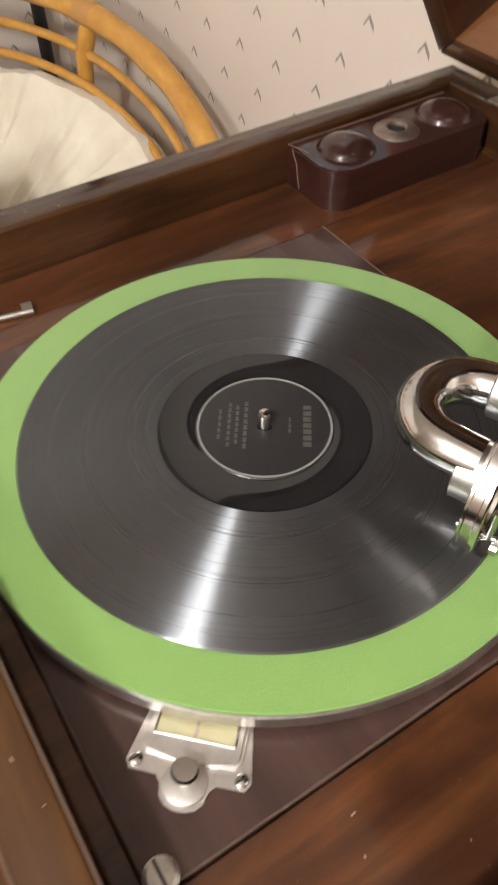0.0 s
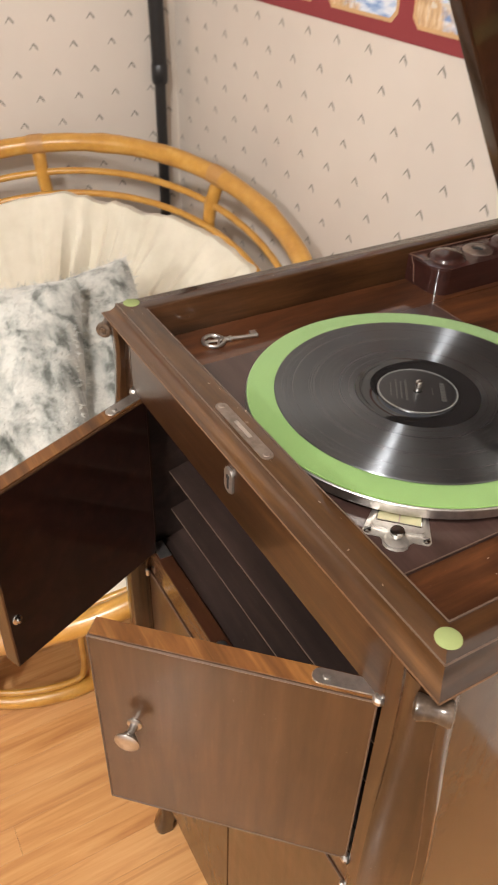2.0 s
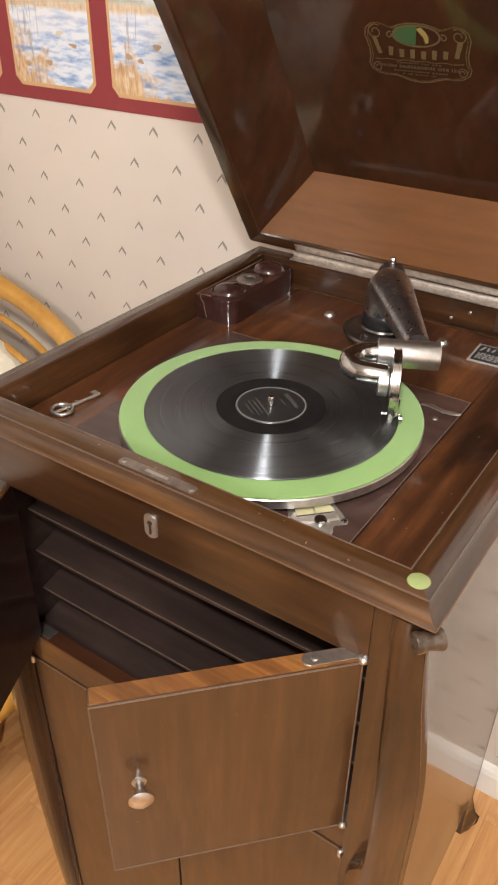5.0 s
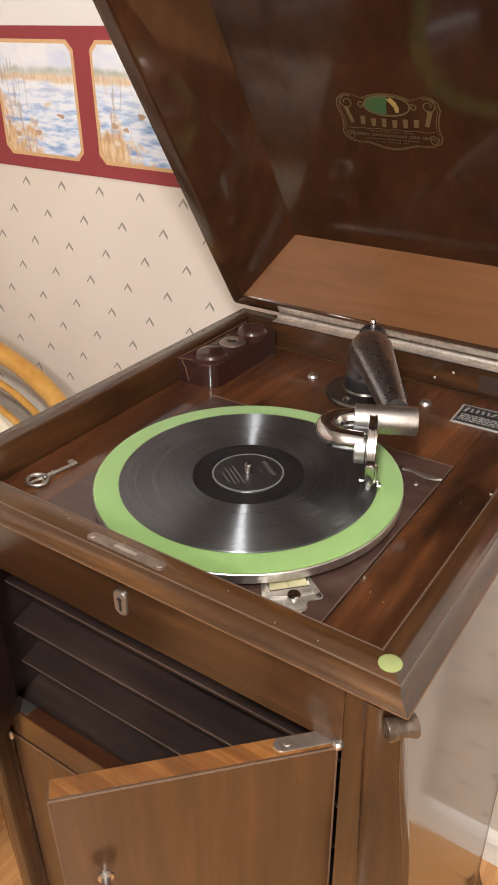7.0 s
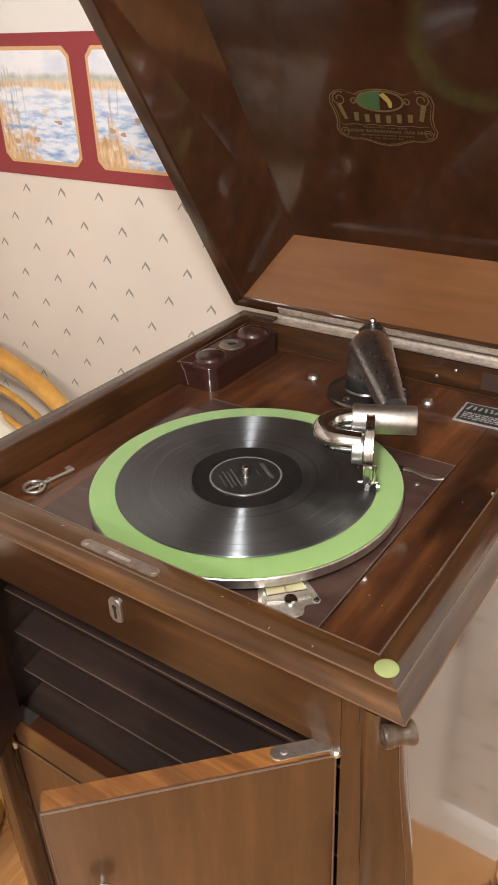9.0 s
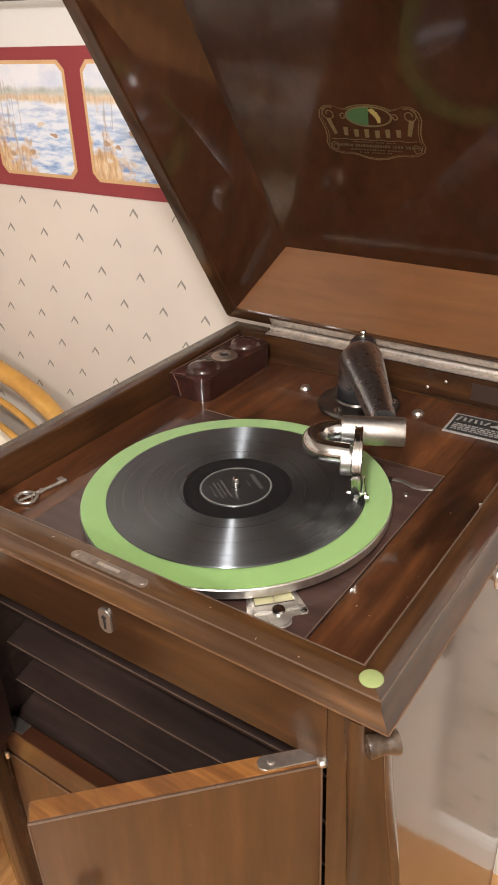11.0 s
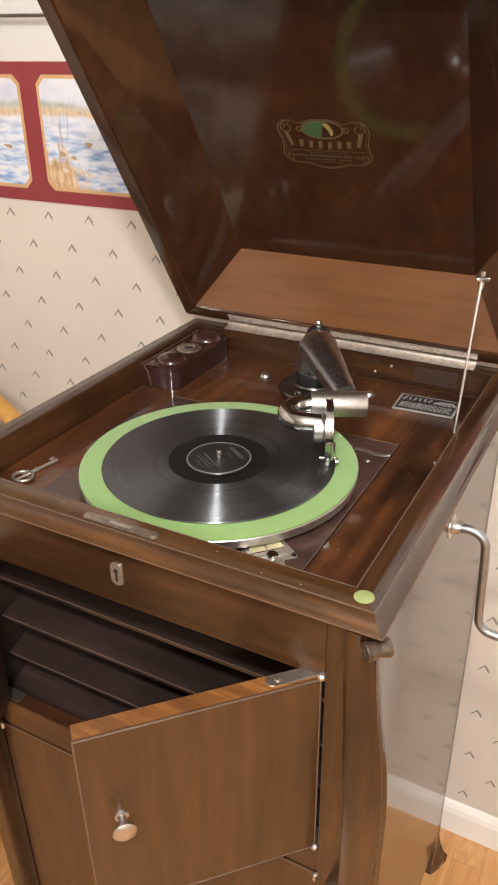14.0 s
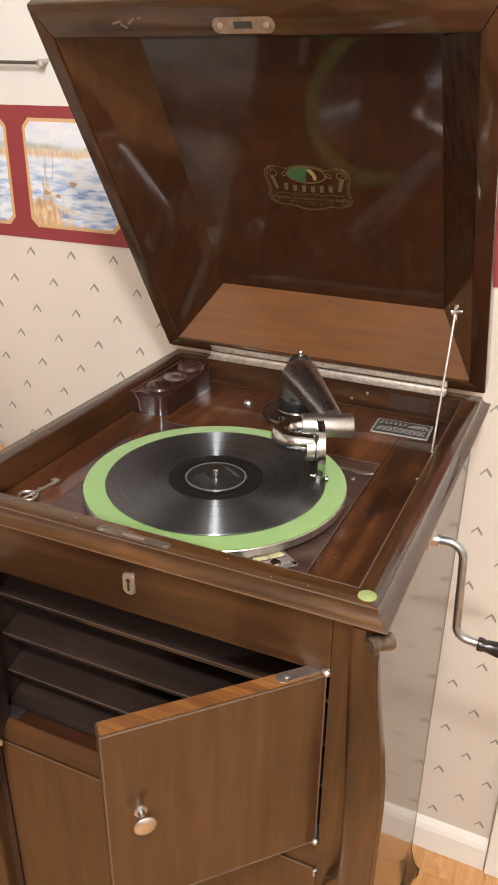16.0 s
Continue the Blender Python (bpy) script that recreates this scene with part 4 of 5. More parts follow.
part("pointer", moved(box((-0.0006, 0.0020, 0.0041), (0.0006, 0.0110, 0.0045), 0), rgm), tarnish, reg)
part("knob_boss", moved(lathe([(0.0092, 0.0012), (0.0088, 0.0024), (0.0070, 0.0030), (0, 0.0030)], 26), rgm @ Matrix.Translation((0, -0.0150, 0))), satin, reg, smooth=True)
part("regulator_knob", moved(lathe([(0, 0.0028), (0.0030, 0.0028), (0.0030, 0.0055), (0.0052, 0.0062), (0.0056, 0.0090), (0.0048, 0.0102), (0, 0.0106)], 24), rgm @ Matrix.Translation((0, -0.0125, 0))), nickel, reg, smooth=True)
for x in (-0.0215, 0.0215):
    screw = part("screw", moved(lathe([(0, 0.0012), (0.0030, 0.0012), (0.0027, 0.0026), (0.0015, 0.0031), (0, 0.0032)], 18), rgm @ Matrix.Translation((x, -0.0098, 0))), nickel, reg, smooth=True)
    part("slot", moved(box((-0.0027, -0.0004, 0.0027), (0.0027, 0.0004, 0.0034), 0), rgm @ Matrix.Translation((x, -0.0098, 0)) @ Matrix.Rotation(0.7, 4, "Z")), plate_black, screw)

# Brake lever beside the turntable.
lever_pts = [(0.106, 0.1150, 0.0014), (0.116, 0.1185, 0.0018), (0.124, 0.1185, 0.0024), (0.132, 0.1160, 0.0026), (0.140, 0.1140, 0.0030), (0.150, 0.1150, 0.0034), (0.157, 0.1165, 0.0036)]
lever_w = [0.0026, 0.0030, 0.0034, 0.0036, 0.0044, 0.0044, 0.0020]
bm = bmesh.new()
rows = [[bm.verts.new((x, y + sg * w, DECK + 0.0012 + z + dz)) for sg, dz in ((-1, 0), (-0.5, 0.0012), (0.5, 0.0012), (1, 0), (0, -0.0006))] for (x, y, z), w in zip(lever_pts, lever_w)]
for a, b in zip(rows, rows[1:]):
    for k in range(5):
        bm.faces.new((a[k], a[(k + 1) % 5], b[(k + 1) % 5], b[k]))
bm.faces.new(rows[0][::-1])
bm.faces.new(rows[-1])
brake = part("brake_lever", bm, nickel_dull, cab, "small wavy nickel brake lever", smooth=True)
part("pivot", lathe([(0, DECK), (0.006, DECK), (0.006, DECK + 0.004), (0, DECK + 0.005)], 16, Matrix.Translation((0.108, 0.116, 0))), iron, brake)
# Small stud added to give the glint on the motor board.
part("stop_stud", lathe([(0, 0), (0.0032, 0), (0.0026, 0.0014), (0, 0.0018)], 14, Matrix.Translation((0.136, 0.100, DECK + 0.0011))), nickel_dull, brake)

# Data plate with an etched border and unreadable lines.
dp = Matrix.Translation((0.1525, 0.2735, DECK)) @ Matrix.Rotation(radians(2), 4, "Z")
plate = part("data_plate", moved(box((-0.0395, -0.0245, 0), (0.0395, 0.0245, 0.0016), 0.0005), dp), silver_print, cab, "black and silver etched data plate")
part("plate_field", moved(box((-0.0365, -0.0215, 0.0014), (0.0365, 0.0215, 0.0019), 0), dp), plate_black, plate)
rnd = random.Random(3)
marks = []
for k in range(6):
    x = -0.031 + 0.0065 * k
    h = 0.0045 if k else 0.006
    marks.append(moved(box((-0.0013, -h, 0.0018), (0.0013, h, 0.0022), 0), Matrix.Translation((x, 0.0115, 0)) @ Matrix.Rotation(rnd.uniform(-0.5, 0.5), 4, "Z")))
for y in (-0.002, -0.0065, -0.011, -0.0155):
    x = -0.033
    while x < 0.031:
        w = rnd.uniform(0.002, 0.007)
        marks.append(box((x, y - 0.0011, 0.0018), (min(x + w, 0.034), y + 0.0011, 0.0022), 0))
        x += w + 0.0016
for k in range(5):
    marks.append(moved(box((-0.002, -0.006, 0.0018), (0.002, 0.006, 0.0022), 0), Matrix.Translation((0.012 + 0.005 * k, 0.010, 0)) @ Matrix.Rotation(-0.9 + 0.35 * k, 4, "Z")))
part("plate_lettering", moved(join(*marks), dp), silver_print, plate)["kind"] = "stuff"
part("notice_plate", box((0.118, IY1 - 0.0012, 1.004), (0.176, IY1, 1.026), 0.0004), plain("dark_brown_tin", (0.035, 0.02, 0.014), 0.4, 200, 0.4), cab, "small dark tin notice plate")
for x, z in ((0.085, 1.020), (0.062, 1.008), (-0.010, 1.014)):
    part("fleck", lathe([(0, 0), (0.0022, 0), (0.0012, 0.0008), (0, 0.0009)], 10, to_axis((x, IY1, z), (0, -1, 0))), nickel_dull, cab, "small bright nail head")

# ---- tone arm ----
AX, AY = 0.0, 0.262
arm_dir = Vector((0.5650, -0.8250, 0.0)).normalized()
across = Vector((-arm_dir.y, arm_dir.x, 0.0))
flange = lathe([(0, 0), (0.050, 0), (0.0505, 0.002), (0.049, 0.005), (0.040, 0.0085), (0.030, 0.0095), (0.0285, 0.012), (0, 0.012)], 56, Matrix.Translation((AX, AY, DECK)))
ta = part("tone_arm", flange, iron, cab, "nickel-plated tapering tone arm on round base", smooth=True)
for a in (20, 140, 260):
    part("base_screw", lathe([(0, 0), (0.0055, 0), (0.005, 0.003), (0.002, 0.0045), (0, 0.0047)], 18, Matrix.Translation((AX + 0.041 * math.cos(radians(a)), AY + 0.041 * math.sin(radians(a)), DECK + 0.006))), nickel, ta, smooth=True)
for x, y in ((-0.079, 0.266), (0.074, 0.272)):
    part("deck_stud", lathe([(0, 0), (0.0075, 0), (0.0078, 0.002), (0.0055, 0.005), (0, 0.006)], 22, Matrix.Translation((x, y, DECK))), nickel_dull, ta, smooth=True)
part("collar", lathe([(0.0255, 0.011), (0.027, 0.013), (0.027, 0.027), (0.0255, 0.029), (0, 0.029)], 40, Matrix.Translation((AX, AY, DECK))), black_m, ta, "dark swivel collar", smooth=True)
A0 = Vector((AX, AY, DECK + 0.026))
z_arm = 1.0620
el_c = Vector((AX, AY, 1.0385)) + arm_dir * 0.020
path = [A0, A0 + Vector((0, 0, 0.008))] + arc(el_c, 0.0215, 180, 92, 8, arm_dir, Vector((0, 0, 1)))
end = Vector((0.101, 0.115, z_arm + 0.001))
start = path[-1]
rad = [0.0262, 0.0262] + [0.0262 - 0.0002 * k for k in range(9)]
for k in range(1, 13):
    f = k / 12
    path.append(start.lerp(end, f))
    rad.append(0.0246 * (1 - f) + 0.0132 * f)
part("arm_tube", tube(path, rad, 28), arm_nickel, ta, "bright nickel tapered tube", smooth=True)
top = Vector((AX, AY + 0.006, 1.0705))
part("yoke", lathe([(0, -0.010), (0.0175, -0.010), (0.0172, 0.000), (0.0150, 0.007), (0.0105, 0.0115), (0, 0.0122)], 24, Matrix.Translation(top)), black_m, ta, "small black pivot cap", smooth=True)
part("pivot_screw", lathe([(0, 0), (0.0050, 0), (0.0050, 0.003), (0.0032, 0.0036), (0.0032, 0.0055), (0.0042, 0.007), (0.003, 0.0092), (0, 0.0096)], 18, Matrix.Translation(top + Vector((0, 0, 0.0110)))), nickel, ta, smooth=True)
head_dir = Vector((0.43, -0.90, 0.0)).normalized()
head_across = Vector((-head_dir.y, head_dir.x, 0.0))
cyl_c = Vector((0.1035, 0.0875, z_arm + 0.0045))
part("cross_sleeve", lathe([(0, -0.031), (0.0125, -0.031), (0.0142, -0.030), (0.0142, 0.0285), (0.0135, 0.0300), (0.0115, 0.0303), (0.0110, 0.0290), (0, 0.0290)], 32, to_axis(cyl_c, head_across)), nickel_dull, ta, "straight nickel cross sleeve", smooth=True)
sb_off = 0.0435
bend_c = cyl_c - head_across * 0.035 + head_dir * (sb_off / 2) - Vector((0, 0, 0.0015))
gp = [cyl_c - head_across * 0.026] + arc(bend_c, sb_off / 2, -90, -270, 16, head_across, head_dir) + [cyl_c + head_dir * sb_off - head_across * 0.022 - Vector((0, 0, 0.003))]
part("gooseneck", tube(gp, 0.0108, 22), nickel, ta, "bright nickel U-shaped gooseneck", smooth=True)
sb_c = cyl_c + head_dir * sb_off - head_across * 0.0135 - Vector((0, 0, 0.0090))
sb_ax = Vector((0.905, 0.425, -0.02)).normalized()
part("neck_ring", lathe([(0.0108, -0.016), (0.0142, -0.015), (0.0142, -0.006), (0.011, -0.005)], 28, to_axis(sb_c, sb_ax)), nickel_dull, ta, smooth=True)
part("sound_box", lathe([(a * 1.09, b) for a, b in ((0, -0.0050), (0.022, -0.0050), (0.0280, -0.0045), (0.0298, -0.0042), (0.0298, -0.0030), (0.0290, -0.0026), (0.0290, 0.0012), (0.0298, 0.0016), (0.0298, 0.0034), (0.0280, 0.0042), (0.0252, 0.0036), (0.0245, 0.0022), (0, 0.0022))], 48, to_axis(sb_c, sb_ax)), nickel, ta, "round nickel sound box seen edge-on", smooth=True)
foot = sb_c + Vector((0, 0, -0.0325)) + head_dir * 0.004
tip = Vector((foot.x - 0.001, foot.y - 0.005, R0 + 0.0026))
part("needle_bar", join(tube([foot + sb_ax * 0.006 + Vector((0, 0, 0.018)), foot + sb_ax * 0.006, foot + Vector((0, 0, -0.004))], [0.0016, 0.002, 0.0028], 10), tube([foot + Vector((0, 0, 0.003)), foot + Vector((0, 0, -0.008))], 0.0036, 12),
                         tube([foot - head_across * 0.009, foot + head_across * 0.009], 0.0018, 10)), nickel, ta, "stylus bar with thumb screw", smooth=True)
part("thumb_screw", lathe([(0, -0.001), (0.0042, -0.001), (0.0042, 0.0022), (0, 0.0025)], 14, to_axis(foot + Vector((0, 0, -0.005)) + head_across * 0.009, head_across)), nickel, ta)
part("needle", tube([foot + Vector((0, 0, -0.004)), foot.lerp(tip, 0.7), tip], [0.0008, 0.0007, 0.0002], 8), nickel, ta, "thin steel needle")

# Key on the deck.
key = thing("cabinet_key", (-0.186, -0.095, DECK), "small nickel key with a pierced round bow on the deck", "key")
kd = Vector((0.21, 0.978, 0)).normalized()
ks = Vector((kd.y, -kd.x, 0))
kc = Vector((-0.1895, -0.105, DECK + 0.0022))
ring = [kc + 0.0105 * math.cos(2 * math.pi * k / 24) * kd + 0.0115 * math.sin(2 * math.pi * k / 24) * ks for k in range(24)]
part("bow", join(tube(ring, 0.0021, 10, closed=True), tube([kc - kd * 0.010, kc + kd * 0.010], 0.0015, 8), tube([kc - ks * 0.010 + kd * 0.002, kc + kd * 0.006, kc + ks * 0.010 + kd * 0.002], 0.0014, 8)), nickel_dull, key, smooth=True)
part("stem", join(tube([kc + kd * 0.0105, kc + kd * 0.016, kc + kd * 0.0165, kc + kd * 0.019, kc + kd * 0.0195, kc + kd * 0.047], [0.0026, 0.0026, 0.0034, 0.0034, 0.0022, 0.0022], 14)), nickel_dull, key, smooth=True)
part("bit", moved(box((-0.0012, -0.0035, -0.002), (0.0085, 0.0035, 0.002), 0.0005), Matrix.Translation(kc + kd * 0.0435) @ Matrix.Rotation(math.atan2(-ks.y, -ks.x), 4, "Z")), nickel_dull, key)

# ---- lid ----
LU, LN, LO = Vector((0, -0.519, 0.855)), Vector((0, 0.855, 0.519)), Vector((0, 0.345, 1.040))


def L(x, u, n):
    return Vector((x, 0, 0)) + LO + u * LU.normalized() + n * LN.normalized()


lid = part("lid", hexa([L(-0.176, 0.072, 0.077), L(0.178, 0.072, 0.077), L(0.178, 0.468, 0.077), L(-0.186, 0.468, 0.077)], [L(-0.176, 0.072, 0.089), L(0.178, 0.072, 0.089), L(0.178, 0.468, 0.089), L(-0.186, 0.468, 0.089)]), wood_lid, cab, "raised lid with dark polished inside")
FO = [(-0.2585, 0.0), (0.2485, 0.0), (0.2485, 0.545), (-0.2585, 0.545)]
FI = [(-0.2360, 0.0195), (0.2260, 0.0195), (0.2260, 0.508), (-0.2400, 0.508)]
PI = [(-0.1715, 0.077), (0.1735, 0.077), (0.1735, 0.464), (-0.1815, 0.464)]
for k in range(4):
    j = (k + 1) % 4
    fr = [L(*FO[k], 0), L(*FO[j], 0), L(*FI[j], 0), L(*FI[k], 0)]
    frb = [L(*FO[k], 0.026), L(*FO[j], 0.026), L(*FI[j], 0.014), L(*FI[k], 0.014)]
    part("lid_rail", hexa(fr, frb, 0.0022), wood_x if k % 2 == 0 else wood_lid, lid, smooth=True)
    inn = [L(*FI[k], 0.004), L(*FI[j], 0.004), L(*PI[j], 0.0768), L(*PI[k], 0.0768)]
    cx, cu = 0.0, 0.27
    outq = [L(cx + (x - cx) * f, cu + (u - cu) * g, n) for (x, u), n, f, g in ((FI[k], 0.012, 1.04, 1.03), (FI[j], 0.012, 1.04, 1.03), (PI[j], 0.088, 1.05, 1.03), (PI[k], 0.088, 1.05, 1.03))]
    # The rear slope gets the lighter wood that stands for light on it.
    part("lid_slope", hexa(inn, outq), wood_lidback if k == 0 else wood_lid, lid, "rear slope of the lid, coloured lighter as lit" if k == 0 else "")
sk = [(0.026 * cx + 0.0082 * math.cos(a), 0.519 + 0.0082 * math.sin(a)) for cx, a0 in ((1, -90), (-1, 90)) for a in [radians(a0 + 180 * k / 8) for k in range(9)]]
lm = Matrix((( 1, 0, 0, LO.x), (0, LU.normalized().y, -LN.normalized().y, LO.y), (0, LU.normalized().z, -LN.normalized().z, LO.z), (0, 0, 0, 1)))
strike = part("lid_strike", moved(slab([(x - 0.004, y) for x, y in sk], 0.0, 0.0010, 0.0003), lm), tarnish, lid, "long nickel strike plate with a slot")
part("strike_slot", moved(box((-0.014, 0.516, 0.0008), (0.006, 0.523, 0.0014), 0.0002), lm), plate_black, strike)
for x in (-0.029, 0.021):
    part("screw", moved(lathe([(0, 0.0012), (0.0032, 0.0012), (0.0028, 0.0020), (0, 0.0022)], 14, Matrix.Translation((x, 0.519, 0))), lm), nickel_dull, strike)
chips = [moved(box((-w / 2, -0.0012, 0.0), (w / 2, 0.0012, 0.0003), 0), lm @ Matrix.Translation((x, u, 0)) @ Matrix.Rotation(a, 4, "Z")) for x, u, w, a in ((-0.150, 0.524, 0.012, 0.2), (-0.142, 0.520, 0.008, -0.5), (-0.132, 0.525, 0.010, 0.6), (-0.121, 0.528, 0.005, 0.1))]
part("chipped_varnish", join(*chips), crack_m, strike)["kind"] = "stuff"

# Gold transfer inside the lid, as plain shapes.
tm = lm @ Matrix.Translation((0.0, 0.268, -0.077 + 0.0004))


def outline_band(pts, w, z):
    """A thin flat line round a closed outline."""
    bm = bmesh.new()
    n = len(pts)
    cx, cy = sum(p[0] for p in pts) / n, sum(p[1] for p in pts) / n
    rows = []
    for x, y in pts:
        d = math.hypot(x - cx, y - cy)
        rows.append((bm.verts.new((x, y, z)), bm.verts.new((x - (x - cx) / d * w, y - (y - cy) / d * w, z))))
    for k in range(n):
        a, b = rows[k], rows[(k + 1) % n]
        bm.faces.new((a[0], b[0], b[1], a[1]))
    return bm


def flat_line(pts, w, z):
    """A thin flat line along an open run of points."""
    bm = bmesh.new()
    rows = []
    for k, (x, y) in enumerate(pts):
        a, b = pts[max(0, k - 1)], pts[min(len(pts) - 1, k + 1)]
        dx, dy = b[0] - a[0], b[1] - a[1]
        d = math.hypot(dx, dy) or 1.0
        rows.append((bm.verts.new((x - dy / d * w, y + dx / d * w, z)), bm.verts.new((x + dy / d * w, y - dx / d * w, z))))
    for a, b in zip(rows, rows[1:]):
        bm.faces.new((a[0], b[0], b[1], a[1]))
    return bm


def cartouche(scale):
    """A shield-like outline: bulging ears above, waisted sides, a wavy foot."""
    half = [(0.0, 0.0350), (0.010, 0.0345), (0.020, 0.0320), (0.027, 0.0290), (0.033, 0.0305), (0.041, 0.0335), (0.050, 0.0325), (0.0570, 0.0265), (0.0590, 0.0180), (0.0570, 0.0100), (0.0555, 0.0020), (0.0560, -0.0080),
            (0.0585, -0.0140), (0.0560, -0.0215), (0.0490, -0.0260), (0.0400, -0.0280), (0.0300, -0.0275), (0.0220, -0.0295), (0.0120, -0.0330), (0.0, -0.0345)]
    return [(x * scale, y * scale) for x, y in half + [(-x, y) for x, y in half[-2:0:-1]]]


def volute(cx, cy, r, sx, turns=1.4):
    return [(cx + sx * r * (1 - 0.68 * k / 30) * math.cos(2.2 - turns * 2 * math.pi * k / 30), cy + r * (1 - 0.68 * k / 30) * math.sin(2.2 - turns * 2 * math.pi * k / 30)) for k in range(31)]


oval = [(0.027 * math.cos(2 * math.pi * k / 40), 0.0205 + 0.0128 * math.sin(2 * math.pi * k / 40)) for k in range(40)]
lines = [outline_band(cartouche(1.0), 0.0013, 0.0006), outline_band(cartouche(0.945), 0.0007, 0.0006), outline_band(oval, 0.0024, 0.0007)]
for sx in (-1, 1):
    lines += [flat_line(volute(sx * 0.046, 0.0225, 0.0088, sx), 0.0006, 0.00065), flat_line(volute(sx * 0.0295, 0.0200, 0.0040, sx, 1.0), 0.0007, 0.00068), flat_line(volute(sx * 0.048, -0.0185, 0.0058, sx), 0.0005, 0.00065)]
lines += [flat_line([(-0.050 + 0.1 * k / 30, -0.0085 - 0.0006 * math.sin(k)) for k in range(31)], 0.0004, 0.00065)]
decal = part("lid_emblem", moved(join(*lines), tm), gold, lid, "faded gold scrolled emblem")
# Eight broad bars on an arch, the outer two tall and slanted.
letters = []
for k in range(8):
    x = -0.0425 + 0.0122 * k
    base = -0.0055 + 0.0040 * (x / 0.045) ** 2
    h, wd, tilt = (0.0195, 0.0026, 0.30) if k == 0 else (0.0195, 0.0030, -0.22) if k == 7 else (0.0090 + 0.0012 * (k % 2), 0.0030, 0.0)
    bar = hexa([(-wd, 0, 0.0004), (wd * 0.5, 0, 0.0004), (wd, h, 0.0004), (-wd * 0.8, h, 0.0004)], [(-wd, 0, 0.0008), (wd * 0.5, 0, 0.0008), (wd, h, 0.0008), (-wd * 0.8, h, 0.0008)])
    letters.append(moved(bar, Matrix.Translation((x, base, 0)) @ Matrix.Rotation(tilt, 4, "Z")))
part("emblem_lettering", moved(join(*letters), tm), gold, decal)["kind"] = "stuff"
rnd = random.Random(8)
small = []
for y, w, h in ((-0.0115, 0.050, 0.0012), (-0.0160, 0.092, 0.0036), (-0.0212, 0.060, 0.0016), (-0.0248, 0.040, 0.0012)):
    x = -w / 2
    while x < w / 2:
        s = rnd.uniform(0.0014, 0.0030)
        small.append(box((x, y - h / 2, 0.0004), (x + s, y + h / 2 * rnd.uniform(0.7, 1.0), 0.0008), 0))
        x += s + (0.0011 if rnd.random() < 0.82 else 0.0034)
part("emblem_fine_lettering", moved(join(*small), tm), gold_faint, decal)["kind"] = "stuff"
part("emblem_oval", moved(slab([(x * 0.88 - 0.002, 0.0205 + (y - 0.0205) * 0.80) for x, y in oval[9:31]], 0.0003, 0.0006), tm), green_print, decal, "faded green half oval")
part("emblem_patch", moved(slab([(0.0035, 0.0250), (0.0010, 0.0285), (0.0060, 0.0300), (0.0105, 0.0255), (0.0135, 0.0190), (0.0125, 0.0135), (0.0095, 0.0130), (0.0080, 0.0195)], 0.0004, 0.0009), tm), gold_bright, decal, "pale yellow patch")

# Long hinge, lid stay and crank.
hg = part("long_hinge", box((-0.178, IY1 - 0.002, RIM + 0.0002), (0.196, IY1 + 0.012, RIM + 0.0022), 0.0006), brass_dull, cab, "long worn brass strip hinge")
part("knuckle", tube([(-0.178, IY1 + 0.0135, RIM + 0.0042), (0.196, IY1 + 0.0135, RIM + 0.0042)], 0.0036, 12), brass_dull, hg, smooth=True)
part("hinge_leaf", hexa([L(-0.178, 0.004, -0.0004), L(0.196, 0.004, -0.0004), L(0.196, 0.016, -0.0004), L(-0.178, 0.016, -0.0004)], [L(-0.178, 0.004, -0.0016), L(0.196, 0.004, -0.0016), L(0.196, 0.016, -0.0016), L(-0.178, 0.016, -0.0016)]), brass_dull, hg)
S1, S0 = Vector((0.2165, 0.200, 1.188)), Vector((0.2165, 0.155, 1.026))
stay = part("lid_stay", tube([S1, S0], 0.0014, 10), nickel_dull, cab, "thin steel lid stay rod", smooth=True)
part("stay_bracket", join(lathe([(0, -0.005), (0.0038, -0.005), (0.0038, -0.002), (0.0024, 0), (0.0038, 0.002), (0.0038, 0.008), (0, 0.008)], 16, to_axis(S1 + Vector((0, 0, 0.002)), (1, 0.2, 0.1))), tube([S1 + Vector((0, 0, -0.008)), S1 + Vector((0, 0.003, 0.010))], 0.0026, 10)), nickel, stay, smooth=True)
part("stay_slide", box((IX1 - 0.0035, 0.070, 1.021), (IX1 - 0.0002, 0.175, 1.028), 0.0008), nickel_dull, stay)
part("stay_stop", lathe([(0, 0), (0.004, 0), (0.003, 0.003), (0, 0.0035)], 14, to_axis((IX1 - 0.003, 0.080, 1.0245), (-1, 0, 0))), nickel, stay)

CY, CZ = 0.100, 0.940
cr = part("crank", lathe([(0, 0), (0.0150, 0), (0.0145, 0.0018), (0.0095, 0.0028), (0.0075, 0.006), (0.0075, 0.011), (0, 0.011)], 28, to_axis((SX - 0.0005, CY, CZ), (1, 0, 0))), nickel_dull, cab, "steel winding crank with a black handle", smooth=True)
c1 = [(SX + 0.008, CY, CZ), (SX + 0.018, CY, CZ + 0.001)] + [tuple(p) for p in arc((SX + 0.020, CY, CZ - 0.019), 0.020, 80, 0, 6, (1, 0, 0), (0, 0, 1))]
c1 += [(SX + 0.042, CY, CZ - 0.060), (SX + 0.044, CY, CZ - 0.112)] + [tuple(p) for p in arc((SX + 0.062, CY, CZ - 0.114), 0.018, 180, 265, 6, (1, 0, 0), (0, 0, 1))] + [(SX + 0.080, CY, CZ - 0.1335)]
part("crank_arm", tube(c1, 0.0052, 16), crank_steel, cr, smooth=True)
